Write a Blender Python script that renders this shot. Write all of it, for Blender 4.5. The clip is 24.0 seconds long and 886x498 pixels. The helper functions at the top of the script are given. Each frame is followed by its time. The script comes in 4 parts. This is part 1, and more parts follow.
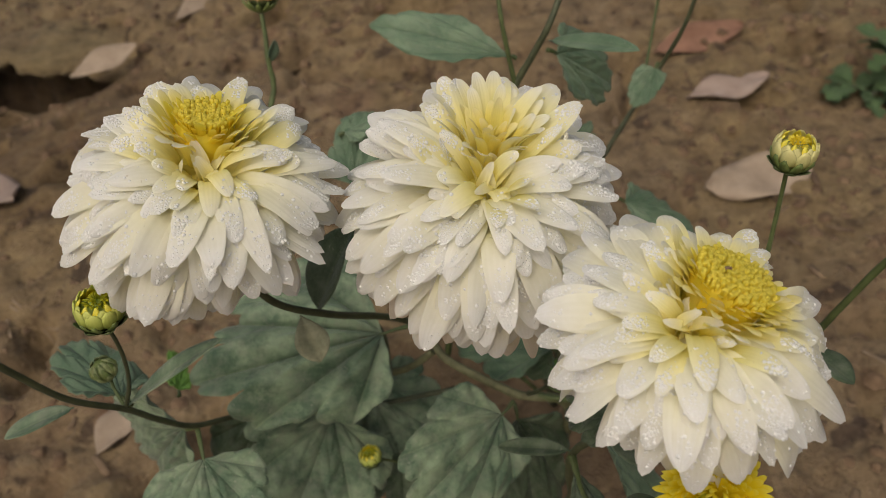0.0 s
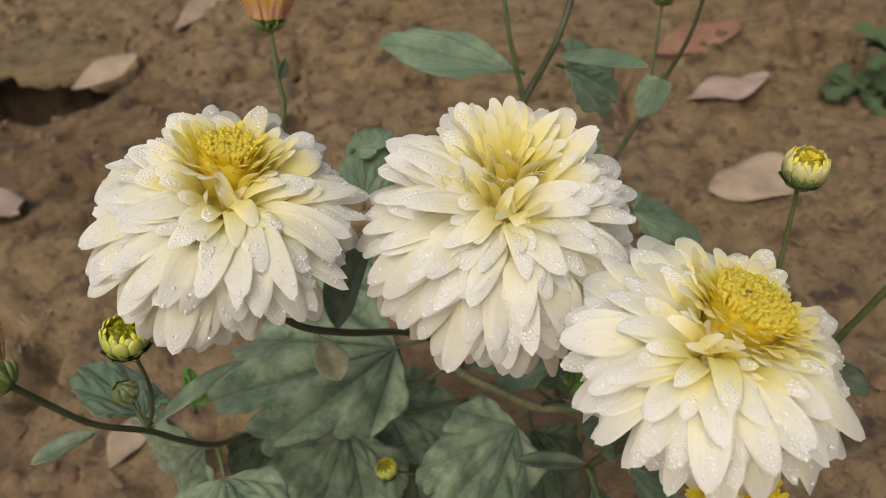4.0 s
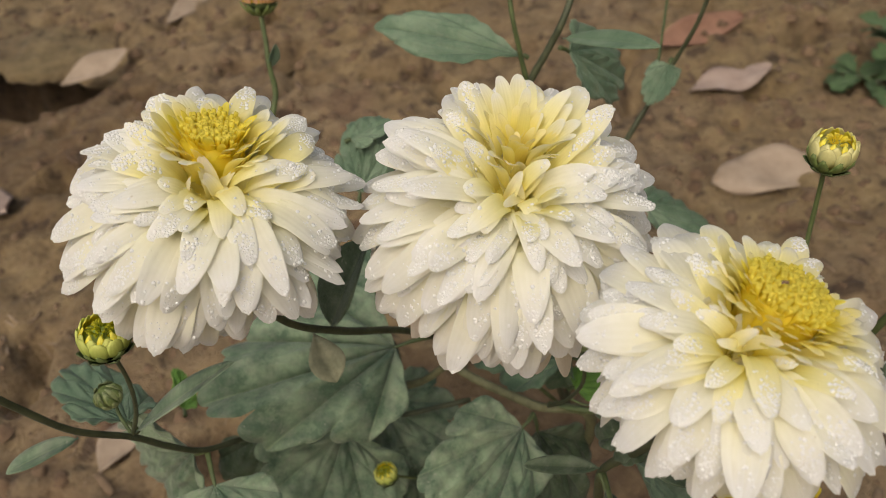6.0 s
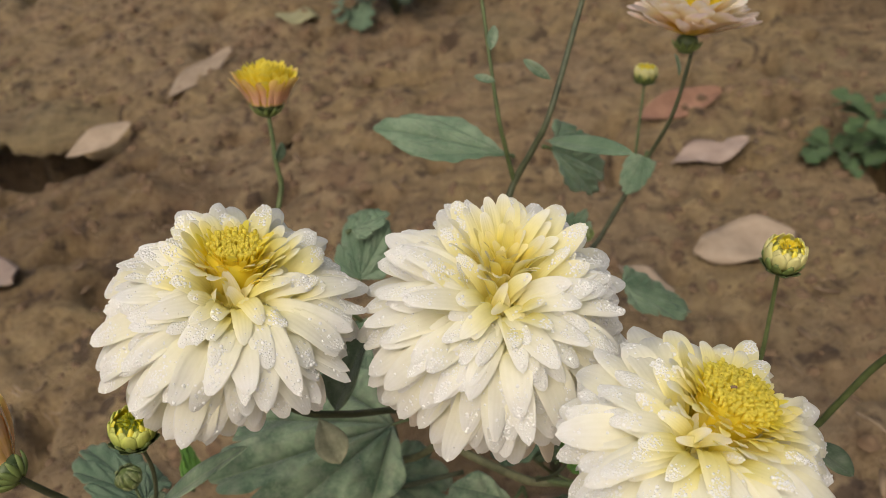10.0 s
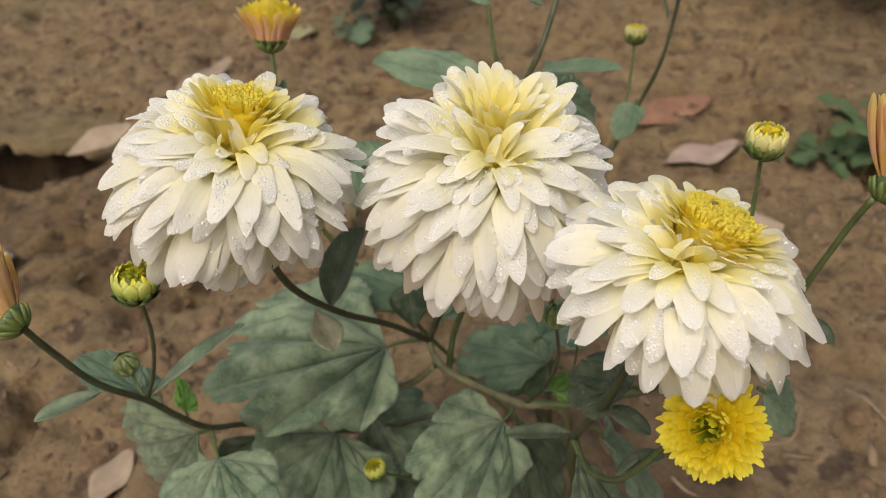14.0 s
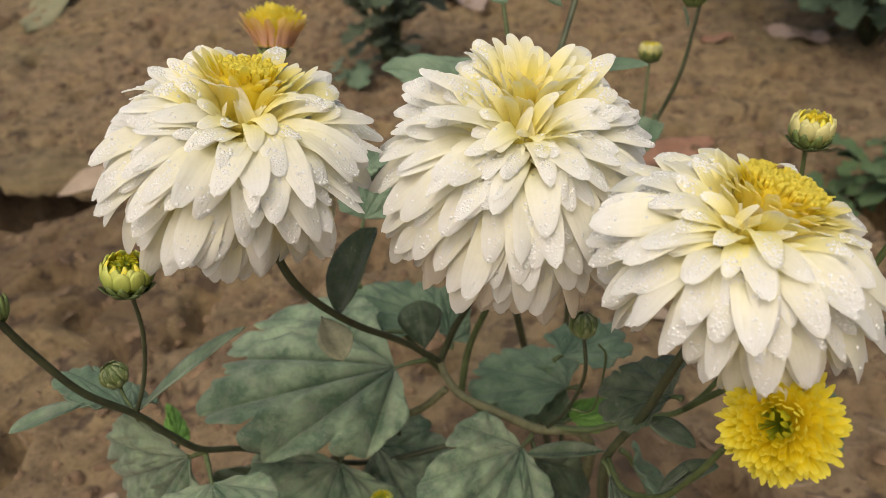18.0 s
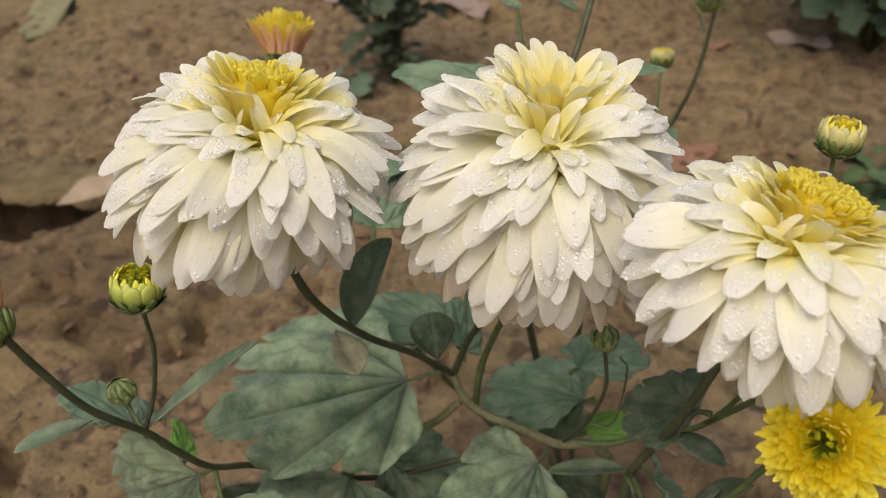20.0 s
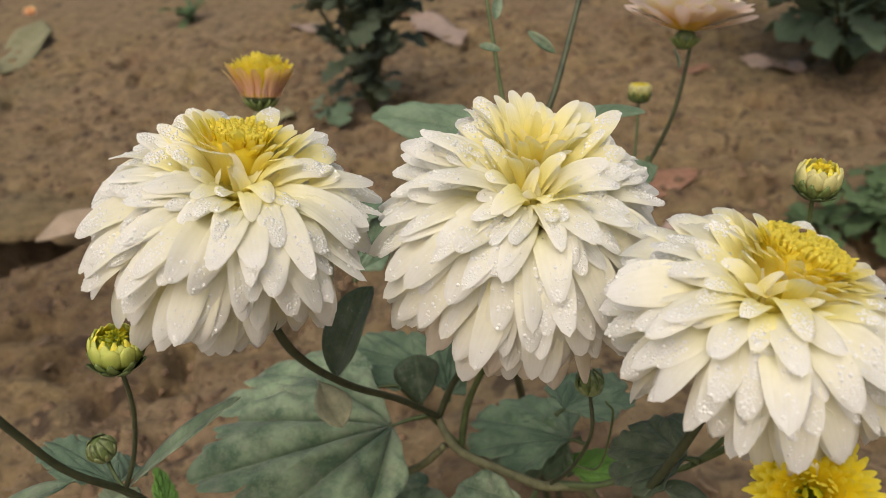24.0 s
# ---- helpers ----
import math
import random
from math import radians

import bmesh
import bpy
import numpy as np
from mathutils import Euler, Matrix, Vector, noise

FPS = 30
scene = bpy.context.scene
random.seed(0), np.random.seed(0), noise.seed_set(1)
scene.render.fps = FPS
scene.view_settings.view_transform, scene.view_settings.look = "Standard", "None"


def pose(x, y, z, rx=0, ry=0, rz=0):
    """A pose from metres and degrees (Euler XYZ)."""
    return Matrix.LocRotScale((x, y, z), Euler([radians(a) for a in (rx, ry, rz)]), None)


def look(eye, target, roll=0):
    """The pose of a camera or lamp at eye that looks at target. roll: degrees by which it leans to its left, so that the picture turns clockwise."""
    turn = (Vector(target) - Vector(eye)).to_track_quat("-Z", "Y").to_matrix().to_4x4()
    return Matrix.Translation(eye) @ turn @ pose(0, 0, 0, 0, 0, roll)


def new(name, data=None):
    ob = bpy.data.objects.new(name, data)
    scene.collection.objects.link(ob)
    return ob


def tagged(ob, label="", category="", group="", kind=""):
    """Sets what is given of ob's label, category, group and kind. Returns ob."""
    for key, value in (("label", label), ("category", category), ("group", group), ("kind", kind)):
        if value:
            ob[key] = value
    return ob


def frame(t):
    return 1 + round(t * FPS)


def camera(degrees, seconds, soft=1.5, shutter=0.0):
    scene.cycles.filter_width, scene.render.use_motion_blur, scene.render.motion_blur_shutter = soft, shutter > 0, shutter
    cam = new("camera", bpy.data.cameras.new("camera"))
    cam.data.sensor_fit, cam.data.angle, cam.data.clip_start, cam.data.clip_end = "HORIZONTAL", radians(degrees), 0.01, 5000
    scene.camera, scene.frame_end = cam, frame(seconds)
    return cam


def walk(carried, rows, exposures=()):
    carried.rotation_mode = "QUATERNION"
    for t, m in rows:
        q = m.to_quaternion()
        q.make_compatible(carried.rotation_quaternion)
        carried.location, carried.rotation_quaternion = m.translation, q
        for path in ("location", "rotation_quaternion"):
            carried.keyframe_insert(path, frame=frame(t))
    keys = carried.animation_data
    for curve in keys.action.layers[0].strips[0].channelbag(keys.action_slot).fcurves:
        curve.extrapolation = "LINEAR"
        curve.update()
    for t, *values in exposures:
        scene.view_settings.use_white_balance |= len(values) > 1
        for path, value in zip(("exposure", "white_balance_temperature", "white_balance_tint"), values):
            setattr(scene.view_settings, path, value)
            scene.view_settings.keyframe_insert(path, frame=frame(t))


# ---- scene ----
cam = camera(54.74, 24.0, soft=0.75)
PATH = [
    (0, (0.09623, 0.07806, 0.55100), (0.06500, 0.44937, 0.21760), -6.48),
    (0.5, (0.09618, 0.07727, 0.55067), (0.06550, 0.44861, 0.21725), -6.51),
    (1, (0.09439, 0.07761, 0.55165), (0.06419, 0.44876, 0.21799), -6.56),
    (1.5, (0.09710, 0.08012, 0.55213), (0.06711, 0.45087, 0.21800), -6.61),
    (2, (0.09925, 0.08093, 0.55418), (0.06941, 0.45147, 0.21979), -6.69),
    (2.5, (0.09475, 0.07728, 0.56562), (0.06342, 0.44803, 0.23162), -7.05),
    (4.5, (0.09004, 0.08373, 0.55623), (0.06003, 0.45461, 0.22224), -7.48),
    (5, (0.08998, 0.08894, 0.55164), (0.06083, 0.45915, 0.21683), -7.41),
    (5.5, (0.08744, 0.09027, 0.54755), (0.05901, 0.46039, 0.21259), -7.57),
    (6, (0.08660, 0.09343, 0.54542), (0.05851, 0.46356, 0.21044), -7.59),
    (6.5, (0.08978, 0.10031, 0.54643), (0.06220, 0.47010, 0.21103), -7.64),
    (7, (0.09094, 0.10226, 0.55338), (0.06366, 0.47205, 0.21795), -7.71),
    (7.5, (0.08112, 0.09708, 0.55545), (0.05411, 0.46652, 0.21961), -7.80),
    (8, (0.07842, 0.09390, 0.55288), (0.05185, 0.46337, 0.21704), -7.84),
    (8.5, (0.07829, 0.09000, 0.55353), (0.04506, 0.45956, 0.21838), -8.64),
    (9, (0.08287, 0.09210, 0.55619), (0.05174, 0.47035, 0.23068), -8.06),
    (9.5, (0.08554, 0.08974, 0.56850), (0.06241, 0.47780, 0.25405), -7.16),
    (11.5, (0.09857, 0.03961, 0.58593), (0.07938, 0.43300, 0.27790), -6.95),
    (12, (0.09037, 0.03712, 0.56094), (0.07065, 0.43571, 0.25971), -6.75),
    (12.5, (0.08096, 0.03280, 0.54636), (0.06334, 0.43501, 0.24985), -6.22),
    (13, (0.08076, 0.03073, 0.54030), (0.06420, 0.43767, 0.25026), -5.73),
    (13.5, (0.08321, 0.03203, 0.53903), (0.06797, 0.43977, 0.25005), -5.59),
    (14, (0.08346, 0.03157, 0.53415), (0.06865, 0.43965, 0.24562), -5.60),
    (14.5, (0.08002, 0.02530, 0.52301), (0.06703, 0.43361, 0.23471), -5.43),
    (15, (0.07862, 0.02111, 0.51963), (0.06916, 0.43257, 0.23571), -4.95),
    (15.5, (0.07966, 0.02712, 0.51675), (0.07354, 0.44320, 0.23955), -4.57),
    (16, (0.07931, 0.02978, 0.51516), (0.07378, 0.44982, 0.24398), -4.63),
    (16.5, (0.08139, 0.03343, 0.51029), (0.07575, 0.45677, 0.24431), -4.70),
    (17, (0.07723, 0.03315, 0.51045), (0.07014, 0.45910, 0.24869), -4.81),
    (17.5, (0.07444, 0.03880, 0.50282), (0.06737, 0.46578, 0.24275), -4.83),
    (18, (0.07059, 0.04153, 0.50015), (0.06330, 0.46885, 0.24063), -4.87),
    (18.5, (0.07116, 0.04285, 0.50051), (0.06472, 0.47049, 0.24152), -4.84),
    (20.5, (0.06152, 0.05239, 0.49645), (0.05724, 0.48274, 0.24194), -4.98),
    (21, (0.06424, 0.05342, 0.49737), (0.06221, 0.48478, 0.24454), -5.04),
    (21.5, (0.06919, 0.05291, 0.49990), (0.06921, 0.48535, 0.24892), -4.99),
    (22, (0.07261, 0.05487, 0.50247), (0.07346, 0.48750, 0.25182), -5.05),
    (22.5, (0.07149, 0.05261, 0.50398), (0.07300, 0.48498, 0.25287), -5.21),
    (23, (0.07171, 0.05362, 0.50193), (0.07323, 0.48572, 0.25037), -5.25),
    (23.5, (0.06966, 0.05383, 0.50096), (0.07230, 0.48647, 0.25032), -5.32),
    (24, (0.06413, 0.05626, 0.50484), (0.06992, 0.49162, 0.25903), -5.26),
]
EXPOSURES = [(0, -0.88), (1.2, -0.84), (2.0, -0.56), (5, -0.60), (9, -0.57), (12, -0.46), (17, -0.43), (24, -0.50)]
walk(cam, [(t, look(eye, target, roll)) for t, eye, target, roll in PATH], EXPOSURES)

cam.data.dof.use_dof = True
cam.data.dof.focus_distance = 0.265
cam.data.dof.aperture_fstop = 18.0

# ---- world and light: an overcast day ----
world = bpy.data.worlds.new("overcast_sky")
scene.world = world
world.use_nodes = True
wn = world.node_tree
sky = wn.nodes.new("ShaderNodeTexSky")
sky.sky_type = "NISHITA"
sky.sun_disc = False
sky.sun_elevation = radians(52)
sky.sun_rotation = radians(200)
sky.air_density = 1.0
sky.dust_density = 9.0
sky.ozone_density = 0.3
wn.nodes["Background"].inputs["Strength"].default_value = 0.148
wn.links.new(sky.outputs["Color"], wn.nodes["Background"].inputs["Color"])
sun = new("sun", bpy.data.lights.new("sun", "SUN"))
sun.data.energy = 1.8
sun.data.angle = radians(45)
sun.data.color = (1.0, 0.972, 0.86)
sun.matrix_world = look((0, 0, 3), (0.35, 0.85, 0.0))


# ---- materials ----
def material(name):
    m = bpy.data.materials.new(name)
    m.use_nodes = True
    return m, m.node_tree, m.node_tree.nodes["Principled BSDF"]


def node(nt, kind, **values):
    n = nt.nodes.new(kind)
    for key, value in values.items():
        n.inputs[key.replace("_", " ")].default_value = value
    return n


def ramp(nt, fac, stops):
    n = nt.nodes.new("ShaderNodeValToRGB")
    while len(n.color_ramp.elements) < len(stops):
        n.color_ramp.elements.new(0.5)
    for e, (p, c) in zip(n.color_ramp.elements, stops):
        e.position = p
        e.color = (*c, 1) if len(c) == 3 else c
    nt.links.new(fac, n.inputs["Fac"])
    return n.outputs["Color"]


def mix(nt, fac, a, b, blend="MIX"):
    n = nt.nodes.new("ShaderNodeMix")
    n.data_type = "RGBA"
    n.blend_type = blend
    for value, sock in ((fac, n.inputs[0]), (a, n.inputs[6]), (b, n.inputs[7])):
        if isinstance(value, bpy.types.NodeSocket):
            nt.links.new(value, sock)
        elif isinstance(value, (int, float)):
            sock.default_value = value
        else:
            sock.default_value = (*value, 1)
    return n.outputs[2]


def noise_tex(nt, scale, detail=4.0, rough=0.6, coords="Object"):
    c = nt.nodes.new("ShaderNodeTexCoord")
    n = node(nt, "ShaderNodeTexNoise", Scale=scale, Detail=detail, Roughness=rough)
    nt.links.new(c.outputs[coords], n.inputs["Vector"])
    return n.outputs["Fac"]


def bump(nt, p, height, strength, distance):
    b = node(nt, "ShaderNodeBump", Strength=strength, Distance=distance)
    nt.links.new(height, b.inputs["Height"])
    nt.links.new(b.outputs["Normal"], p.inputs["Normal"])
    return b


def math_node(nt, op, a, b=0.5):
    n = nt.nodes.new("ShaderNodeMath")
    n.operation = op
    for value, sock in ((a, n.inputs[0]), (b, n.inputs[1])):
        if isinstance(value, bpy.types.NodeSocket):
            nt.links.new(value, sock)
        else:
            sock.default_value = value
    return n.outputs[0]


def thin(nt, p, color, amount):
    """Lets light through a petal or a leaf."""
    t = nt.nodes.new("ShaderNodeBsdfTranslucent")
    nt.links.new(color, t.inputs["Color"])
    m = nt.nodes.new("ShaderNodeMixShader")
    m.inputs[0].default_value = amount
    nt.links.new(p.outputs[0], m.inputs[1])
    nt.links.new(t.outputs[0], m.inputs[2])
    nt.links.new(m.outputs[0], nt.nodes["Material Output"].inputs["Surface"])


def petal_material(name, base, middle, tip, rough=0.5, let_through=0.44, veins=0.05, mid_at=0.45, blush=None):
    m, nt, p = material(name)
    uv = nt.nodes.new("ShaderNodeUVMap")
    sep = nt.nodes.new("ShaderNodeSeparateXYZ")
    nt.links.new(uv.outputs["UV"], sep.inputs[0])
    along, across = sep.outputs["Y"], sep.outputs["X"]
    col = ramp(nt, along, [(0.12, base), (mid_at, middle), (0.85, tip)])
    info = nt.nodes.new("ShaderNodeObjectInfo")
    tone = ramp(nt, info.outputs["Random"], [(0.0, (0.95, 0.945, 0.92)), (1.0, (1.0, 1.0, 1.0))])
    col = mix(nt, 1.0, col, tone, "MULTIPLY")
    fine = noise_tex(nt, 9.0, 5.0)
    col = mix(nt, 0.35, col, mix(nt, 1.0, col, ramp(nt, fine, [(0.35, (0.88, 0.87, 0.82)), (0.6, (1, 1, 1))]), "MULTIPLY"))
    if blush:
        patch = ramp(nt, noise_tex(nt, 2.2, 2.0), [(0.42, (0, 0, 0)), (0.62, (1, 1, 1))])
        col = mix(nt, patch, col, blush)
    # brown specks
    speck = ramp(nt, noise_tex(nt, 30.0, 1.0), [(0.77, (0, 0, 0)), (0.80, (1, 1, 1))])
    col = mix(nt, math_node(nt, "MULTIPLY", speck, 0.35), col, (0.42, 0.33, 0.2))
    lines = math_node(nt, "SINE", math_node(nt, "MULTIPLY", math_node(nt, "ADD", across, math_node(nt, "MULTIPLY", fine, 0.08)), 34.0))
    col = mix(nt, 1.0, col, ramp(nt, lines, [(0.0, (0.985, 0.985, 0.975)), (0.5, (1, 1, 1))]), "MULTIPLY")
    nt.links.new(col, p.inputs["Base Color"])
    p.inputs["Roughness"].default_value = rough
    p.inputs["Specular IOR Level"].default_value = 0.35
    height = math_node(nt, "ADD", math_node(nt, "MULTIPLY", lines, 0.6), fine)
    bump(nt, p, height, veins * 3, 0.0003)
    thin(nt, p, col, let_through)
    return m


def leaf_material(name, dark, light, vein, dust=(0.26, 0.275, 0.21), dusty=0.35, rough=0.55):
    m, nt, p = material(name)
    uv = nt.nodes.new("ShaderNodeUVMap")
    sep = nt.nodes.new("ShaderNodeSeparateXYZ")
    nt.links.new(uv.outputs["UV"], sep.inputs[0])
    side = math_node(nt, "ABSOLUTE", math_node(nt, "SUBTRACT", sep.outputs["X"], 0.5))
    big = noise_tex(nt, 62.0, 8.0, 0.68)
    col = ramp(nt, big, [(0.40, dark), (0.60, light)])
    col = mix(nt, ramp(nt, noise_tex(nt, 26.0, 3.0), [(0.40, (0.85, 0.85, 0.85)), (0.58, (0, 0, 0))]), col, mix(nt, 0.65, col, dark))
    ribs = math_node(nt, "SINE", math_node(nt, "MULTIPLY", math_node(nt, "SUBTRACT", sep.outputs["Y"], math_node(nt, "MULTIPLY", side, 0.5)), 44.0))
    rib_mask = ramp(nt, ribs, [(0.93, (0, 0, 0)), (1.0, (1, 1, 1))])
    col = mix(nt, math_node(nt, "MULTIPLY", rib_mask, 0.10), col, vein)
    furrow_shade = ramp(nt, side, [(0.03, (0, 0, 0)), (0.07, (1, 1, 1)), (0.16, (0, 0, 0))])
    col = mix(nt, math_node(nt, "MULTIPLY", furrow_shade, 0.38), col, dark)
    mid_mask = ramp(nt, side, [(0.010, (1, 1, 1)), (0.045, (0, 0, 0))])
    col = mix(nt, math_node(nt, "MULTIPLY", mid_mask, 0.26), col, vein)
    film = ramp(nt, noise_tex(nt, 140.0, 5.0, 0.7), [(0.45, (0, 0, 0)), (0.68, (1, 1, 1))])
    col = mix(nt, math_node(nt, "MULTIPLY", film, dusty * 1.3), col, dust)
    spots = ramp(nt, noise_tex(nt, 420.0, 2.0), [(0.66, (0, 0, 0)), (0.72, (1, 1, 1))])
    col = mix(nt, math_node(nt, "MULTIPLY", spots, dusty), col, (0.42, 0.41, 0.33))
    nt.links.new(col, p.inputs["Base Color"])
    p.inputs["Roughness"].default_value = rough
    p.inputs["Specular IOR Level"].default_value = 0.4
    bump(nt, p, math_node(nt, "ADD", noise_tex(nt, 300.0, 6.0, 0.7), math_node(nt, "MULTIPLY", noise_tex(nt, 90.0, 3.0), 1.2)), 0.8, 0.0010)
    p.inputs["Sheen Weight"].default_value = dusty * 0.5
    p.inputs["Sheen Roughness"].default_value = 0.45
    thin(nt, p, col, 0.14)
    return m


def plain_material(name, stops, scale, rough=0.6, bump_scale=None, bump_by=0.4, bump_depth=0.0005, coords="Object"):
    m, nt, p = material(name)
    col = ramp(nt, noise_tex(nt, scale, 6.0, 0.65, coords), stops)
    info = nt.nodes.new("ShaderNodeObjectInfo")
    col = mix(nt, 1.0, col, ramp(nt, info.outputs["Random"], [(0, (0.85, 0.85, 0.85)), (1, (1, 1, 1))]), "MULTIPLY")
    nt.links.new(col, p.inputs["Base Color"])
    p.inputs["Roughness"].default_value = rough
    bump(nt, p, noise_tex(nt, bump_scale or scale * 3, 5.0, 0.65, coords), bump_by, bump_depth)
    return m


WHITE = petal_material("white_petal", (0.975, 0.885, 0.18), (0.930, 0.906, 0.70), (0.900, 0.900, 0.895), mid_at=0.46)
AGED = petal_material("aged_petal", (0.90, 0.80, 0.45), (0.86, 0.80, 0.66), (0.84, 0.77, 0.69), mid_at=0.5)
LEAF_DUSTY = plain_material("leaf_dusty_face", [(0.3, (0.13, 0.14, 0.08)), (0.7, (0.34, 0.34, 0.22))], 160.0, 0.7, 500.0)
CREAM = petal_material("cream_petal", (0.98, 0.875, 0.14), (0.950, 0.898, 0.50), (0.912, 0.900, 0.80), mid_at=0.58)
PALE = petal_material("pale_yellow_petal", (0.985, 0.86, 0.12), (0.98, 0.895, 0.32), (0.965, 0.905, 0.56), mid_at=0.6, let_through=0.58)
YELLOW = petal_material("yellow_petal", (0.985, 0.81, 0.05), (0.985, 0.85, 0.08), (0.985, 0.89, 0.17), mid_at=0.6, let_through=0.58)
LEMON = petal_material("lemon_petal", (0.86, 0.68, 0.02), (0.95, 0.82, 0.035), (0.97, 0.90, 0.15), mid_at=0.55)
LIME = petal_material("greenish_petal", (0.20, 0.26, 0.02), (0.42, 0.44, 0.02), (0.70, 0.64, 0.03), mid_at=0.5)
BUD_CREAM = petal_material("bud_petal", (0.55, 0.56, 0.18), (0.78, 0.76, 0.36), (0.86, 0.82, 0.42), mid_at=0.5)
BUD_LIME = petal_material("bud_lime_petal", (0.40, 0.50, 0.10), (0.58, 0.66, 0.16), (0.74, 0.78, 0.24), mid_at=0.5)
ORANGE = petal_material("orange_petal", (0.90, 0.60, 0.20), (0.93, 0.66, 0.30), (0.95, 0.76, 0.30), mid_at=0.45, blush=(0.92, 0.60, 0.46))
PINK = petal_material("pink_white_petal", (0.92, 0.66, 0.10), (0.93, 0.82, 0.56), (0.93, 0.88, 0.83), mid_at=0.45, blush=(0.91, 0.76, 0.70))
LEAF = leaf_material("leaf_green", (0.076, 0.132, 0.076), (0.284, 0.378, 0.232), (0.30, 0.35, 0.20))
LEAF_DARK_SHADE = leaf_material("leaf_dark_green", (0.032, 0.056, 0.026), (0.088, 0.128, 0.066), (0.14, 0.17, 0.085), dusty=0.22)
LEAF_SHINY = leaf_material("leaf_blue_green", (0.096, 0.162, 0.094), (0.182, 0.262, 0.162), (0.26, 0.32, 0.2), dusty=0.15, rough=0.45)
LEAF_MID = leaf_material("leaf_mid_green", (0.076, 0.136, 0.076), (0.176, 0.258, 0.150), (0.2, 0.25, 0.15), dusty=0.2)
LEAF_WEED = leaf_material("leaf_weed_green", (0.06, 0.115, 0.04), (0.12, 0.20, 0.075), (0.2, 0.27, 0.12), dusty=0.1)
LEAF_LIME = leaf_material("leaf_fresh_green", (0.13, 0.28, 0.04), (0.20, 0.39, 0.07), (0.28, 0.42, 0.12), dusty=0.05)
STEM = plain_material("stem_green", [(0.3, (0.056, 0.080, 0.025)), (0.7, (0.120, 0.155, 0.055))], 160.0, 0.55, 500.0)
STEM_DARK = plain_material("stem_dark", [(0.3, (0.035, 0.045, 0.022)), (0.7, (0.085, 0.095, 0.045))], 160.0, 0.55, 500.0)
STEM_WOOD = plain_material("stem_woody", [(0.3, (0.085, 0.088, 0.04)), (0.7, (0.20, 0.20, 0.10))], 160.0, 0.7, 500.0)
SEPAL = plain_material("sepal_green", [(0.3, (0.085, 0.125, 0.03)), (0.7, (0.20, 0.26, 0.075))], 3.0, 0.5, 12.0)
SEPAL_PALE = plain_material("sepal_pale_green", [(0.3, (0.15, 0.19, 0.07)), (0.7, (0.33, 0.37, 0.17))], 3.0, 0.5, 12.0)
SEPAL_DARK = plain_material("sepal_dark_green", [(0.3, (0.05, 0.08, 0.025)), (0.7, (0.13, 0.17, 0.06))], 3.0, 0.5, 12.0)
DRY_LEAF = plain_material("dry_leaf_beige", [(0.3, (0.25, 0.185, 0.128)), (0.7, (0.38, 0.295, 0.215))], 40.0, 0.7, 200.0)
DRY_BROWN = plain_material("dry_leaf_brown", [(0.3, (0.17, 0.085, 0.052)), (0.7, (0.27, 0.145, 0.092))], 40.0, 0.7, 200.0)
DRY_PINK = plain_material("dry_leaf_pinkish", [(0.3, (0.26, 0.185, 0.148)), (0.7, (0.37, 0.285, 0.235))], 40.0, 0.75, 200.0)
DRY_GREEN = plain_material("dry_leaf_pale_green", [(0.3, (0.20, 0.19, 0.095)), (0.7, (0.31, 0.29, 0.165))], 40.0, 0.7, 200.0)
STRAW = plain_material("straw", [(0.3, (0.22, 0.155, 0.095)), (0.7, (0.36, 0.27, 0.18))], 80.0, 0.8, 300.0)
CLOD = plain_material("soil_clod", [(0.3, (0.09, 0.052, 0.029)), (0.7, (0.25, 0.165, 0.095))], 40.0, 0.95, 180.0, 0.8, 0.002)
BUG = plain_material("insect_brown", [(0.3, (0.10, 0.06, 0.03)), (0.7, (0.2, 0.12, 0.06))], 300.0, 0.5)

DEW, dn, dp = material("water_drop")
dp.inputs["Base Color"].default_value = (0.93, 0.93, 0.915, 1)
dp.inputs["Roughness"].default_value = 0.16
dp.inputs["IOR"].default_value = 1.33
d_tint = dn.nodes.new("ShaderNodeRGB")
d_tint.outputs[0].default_value = (0.92, 0.92, 0.90, 1)
thin(dn, dp, d_tint.outputs[0], 0.36)

SOIL, sn, sp = material("soil")
s_big = noise_tex(sn, 3.2, 5.0, 0.6)
s_mid = noise_tex(sn, 34.0, 8.0, 0.68)
s_fine = noise_tex(sn, 170.0, 5.0, 0.7)
s_col = ramp(sn, s_mid, [(0.30, (0.066, 0.041, 0.025)), (0.42, (0.198, 0.134, 0.073)), (0.66, (0.332, 0.240, 0.136))])
s_col = mix(sn, ramp(sn, s_big, [(0.4, (0, 0, 0)), (0.62, (1, 1, 1))]), s_col, mix(sn, 1.0, s_col, (1.06, 1.06, 0.90), "MULTIPLY"))
s_red = ramp(sn, noise_tex(sn, 7.0, 3.0), [(0.58, (0, 0, 0)), (0.70, (1, 1, 1))])
s_col = mix(sn, math_node(sn, "MULTIPLY", s_red, 0.4), s_col, (0.15, 0.06, 0.035))
s_col = mix(sn, math_node(sn, "MULTIPLY", ramp(sn, s_fine, [(0.52, (0, 0, 0)), (0.66, (1, 1, 1))]), 0.30), s_col, (0.32, 0.24, 0.165))
s_col = mix(sn, math_node(sn, "MULTIPLY", ramp(sn, noise_tex(sn, 95.0, 5.0, 0.7), [(0.34, (1, 1, 1)), (0.44, (0, 0, 0))]), 0.45), s_col, (0.050, 0.030, 0.018))
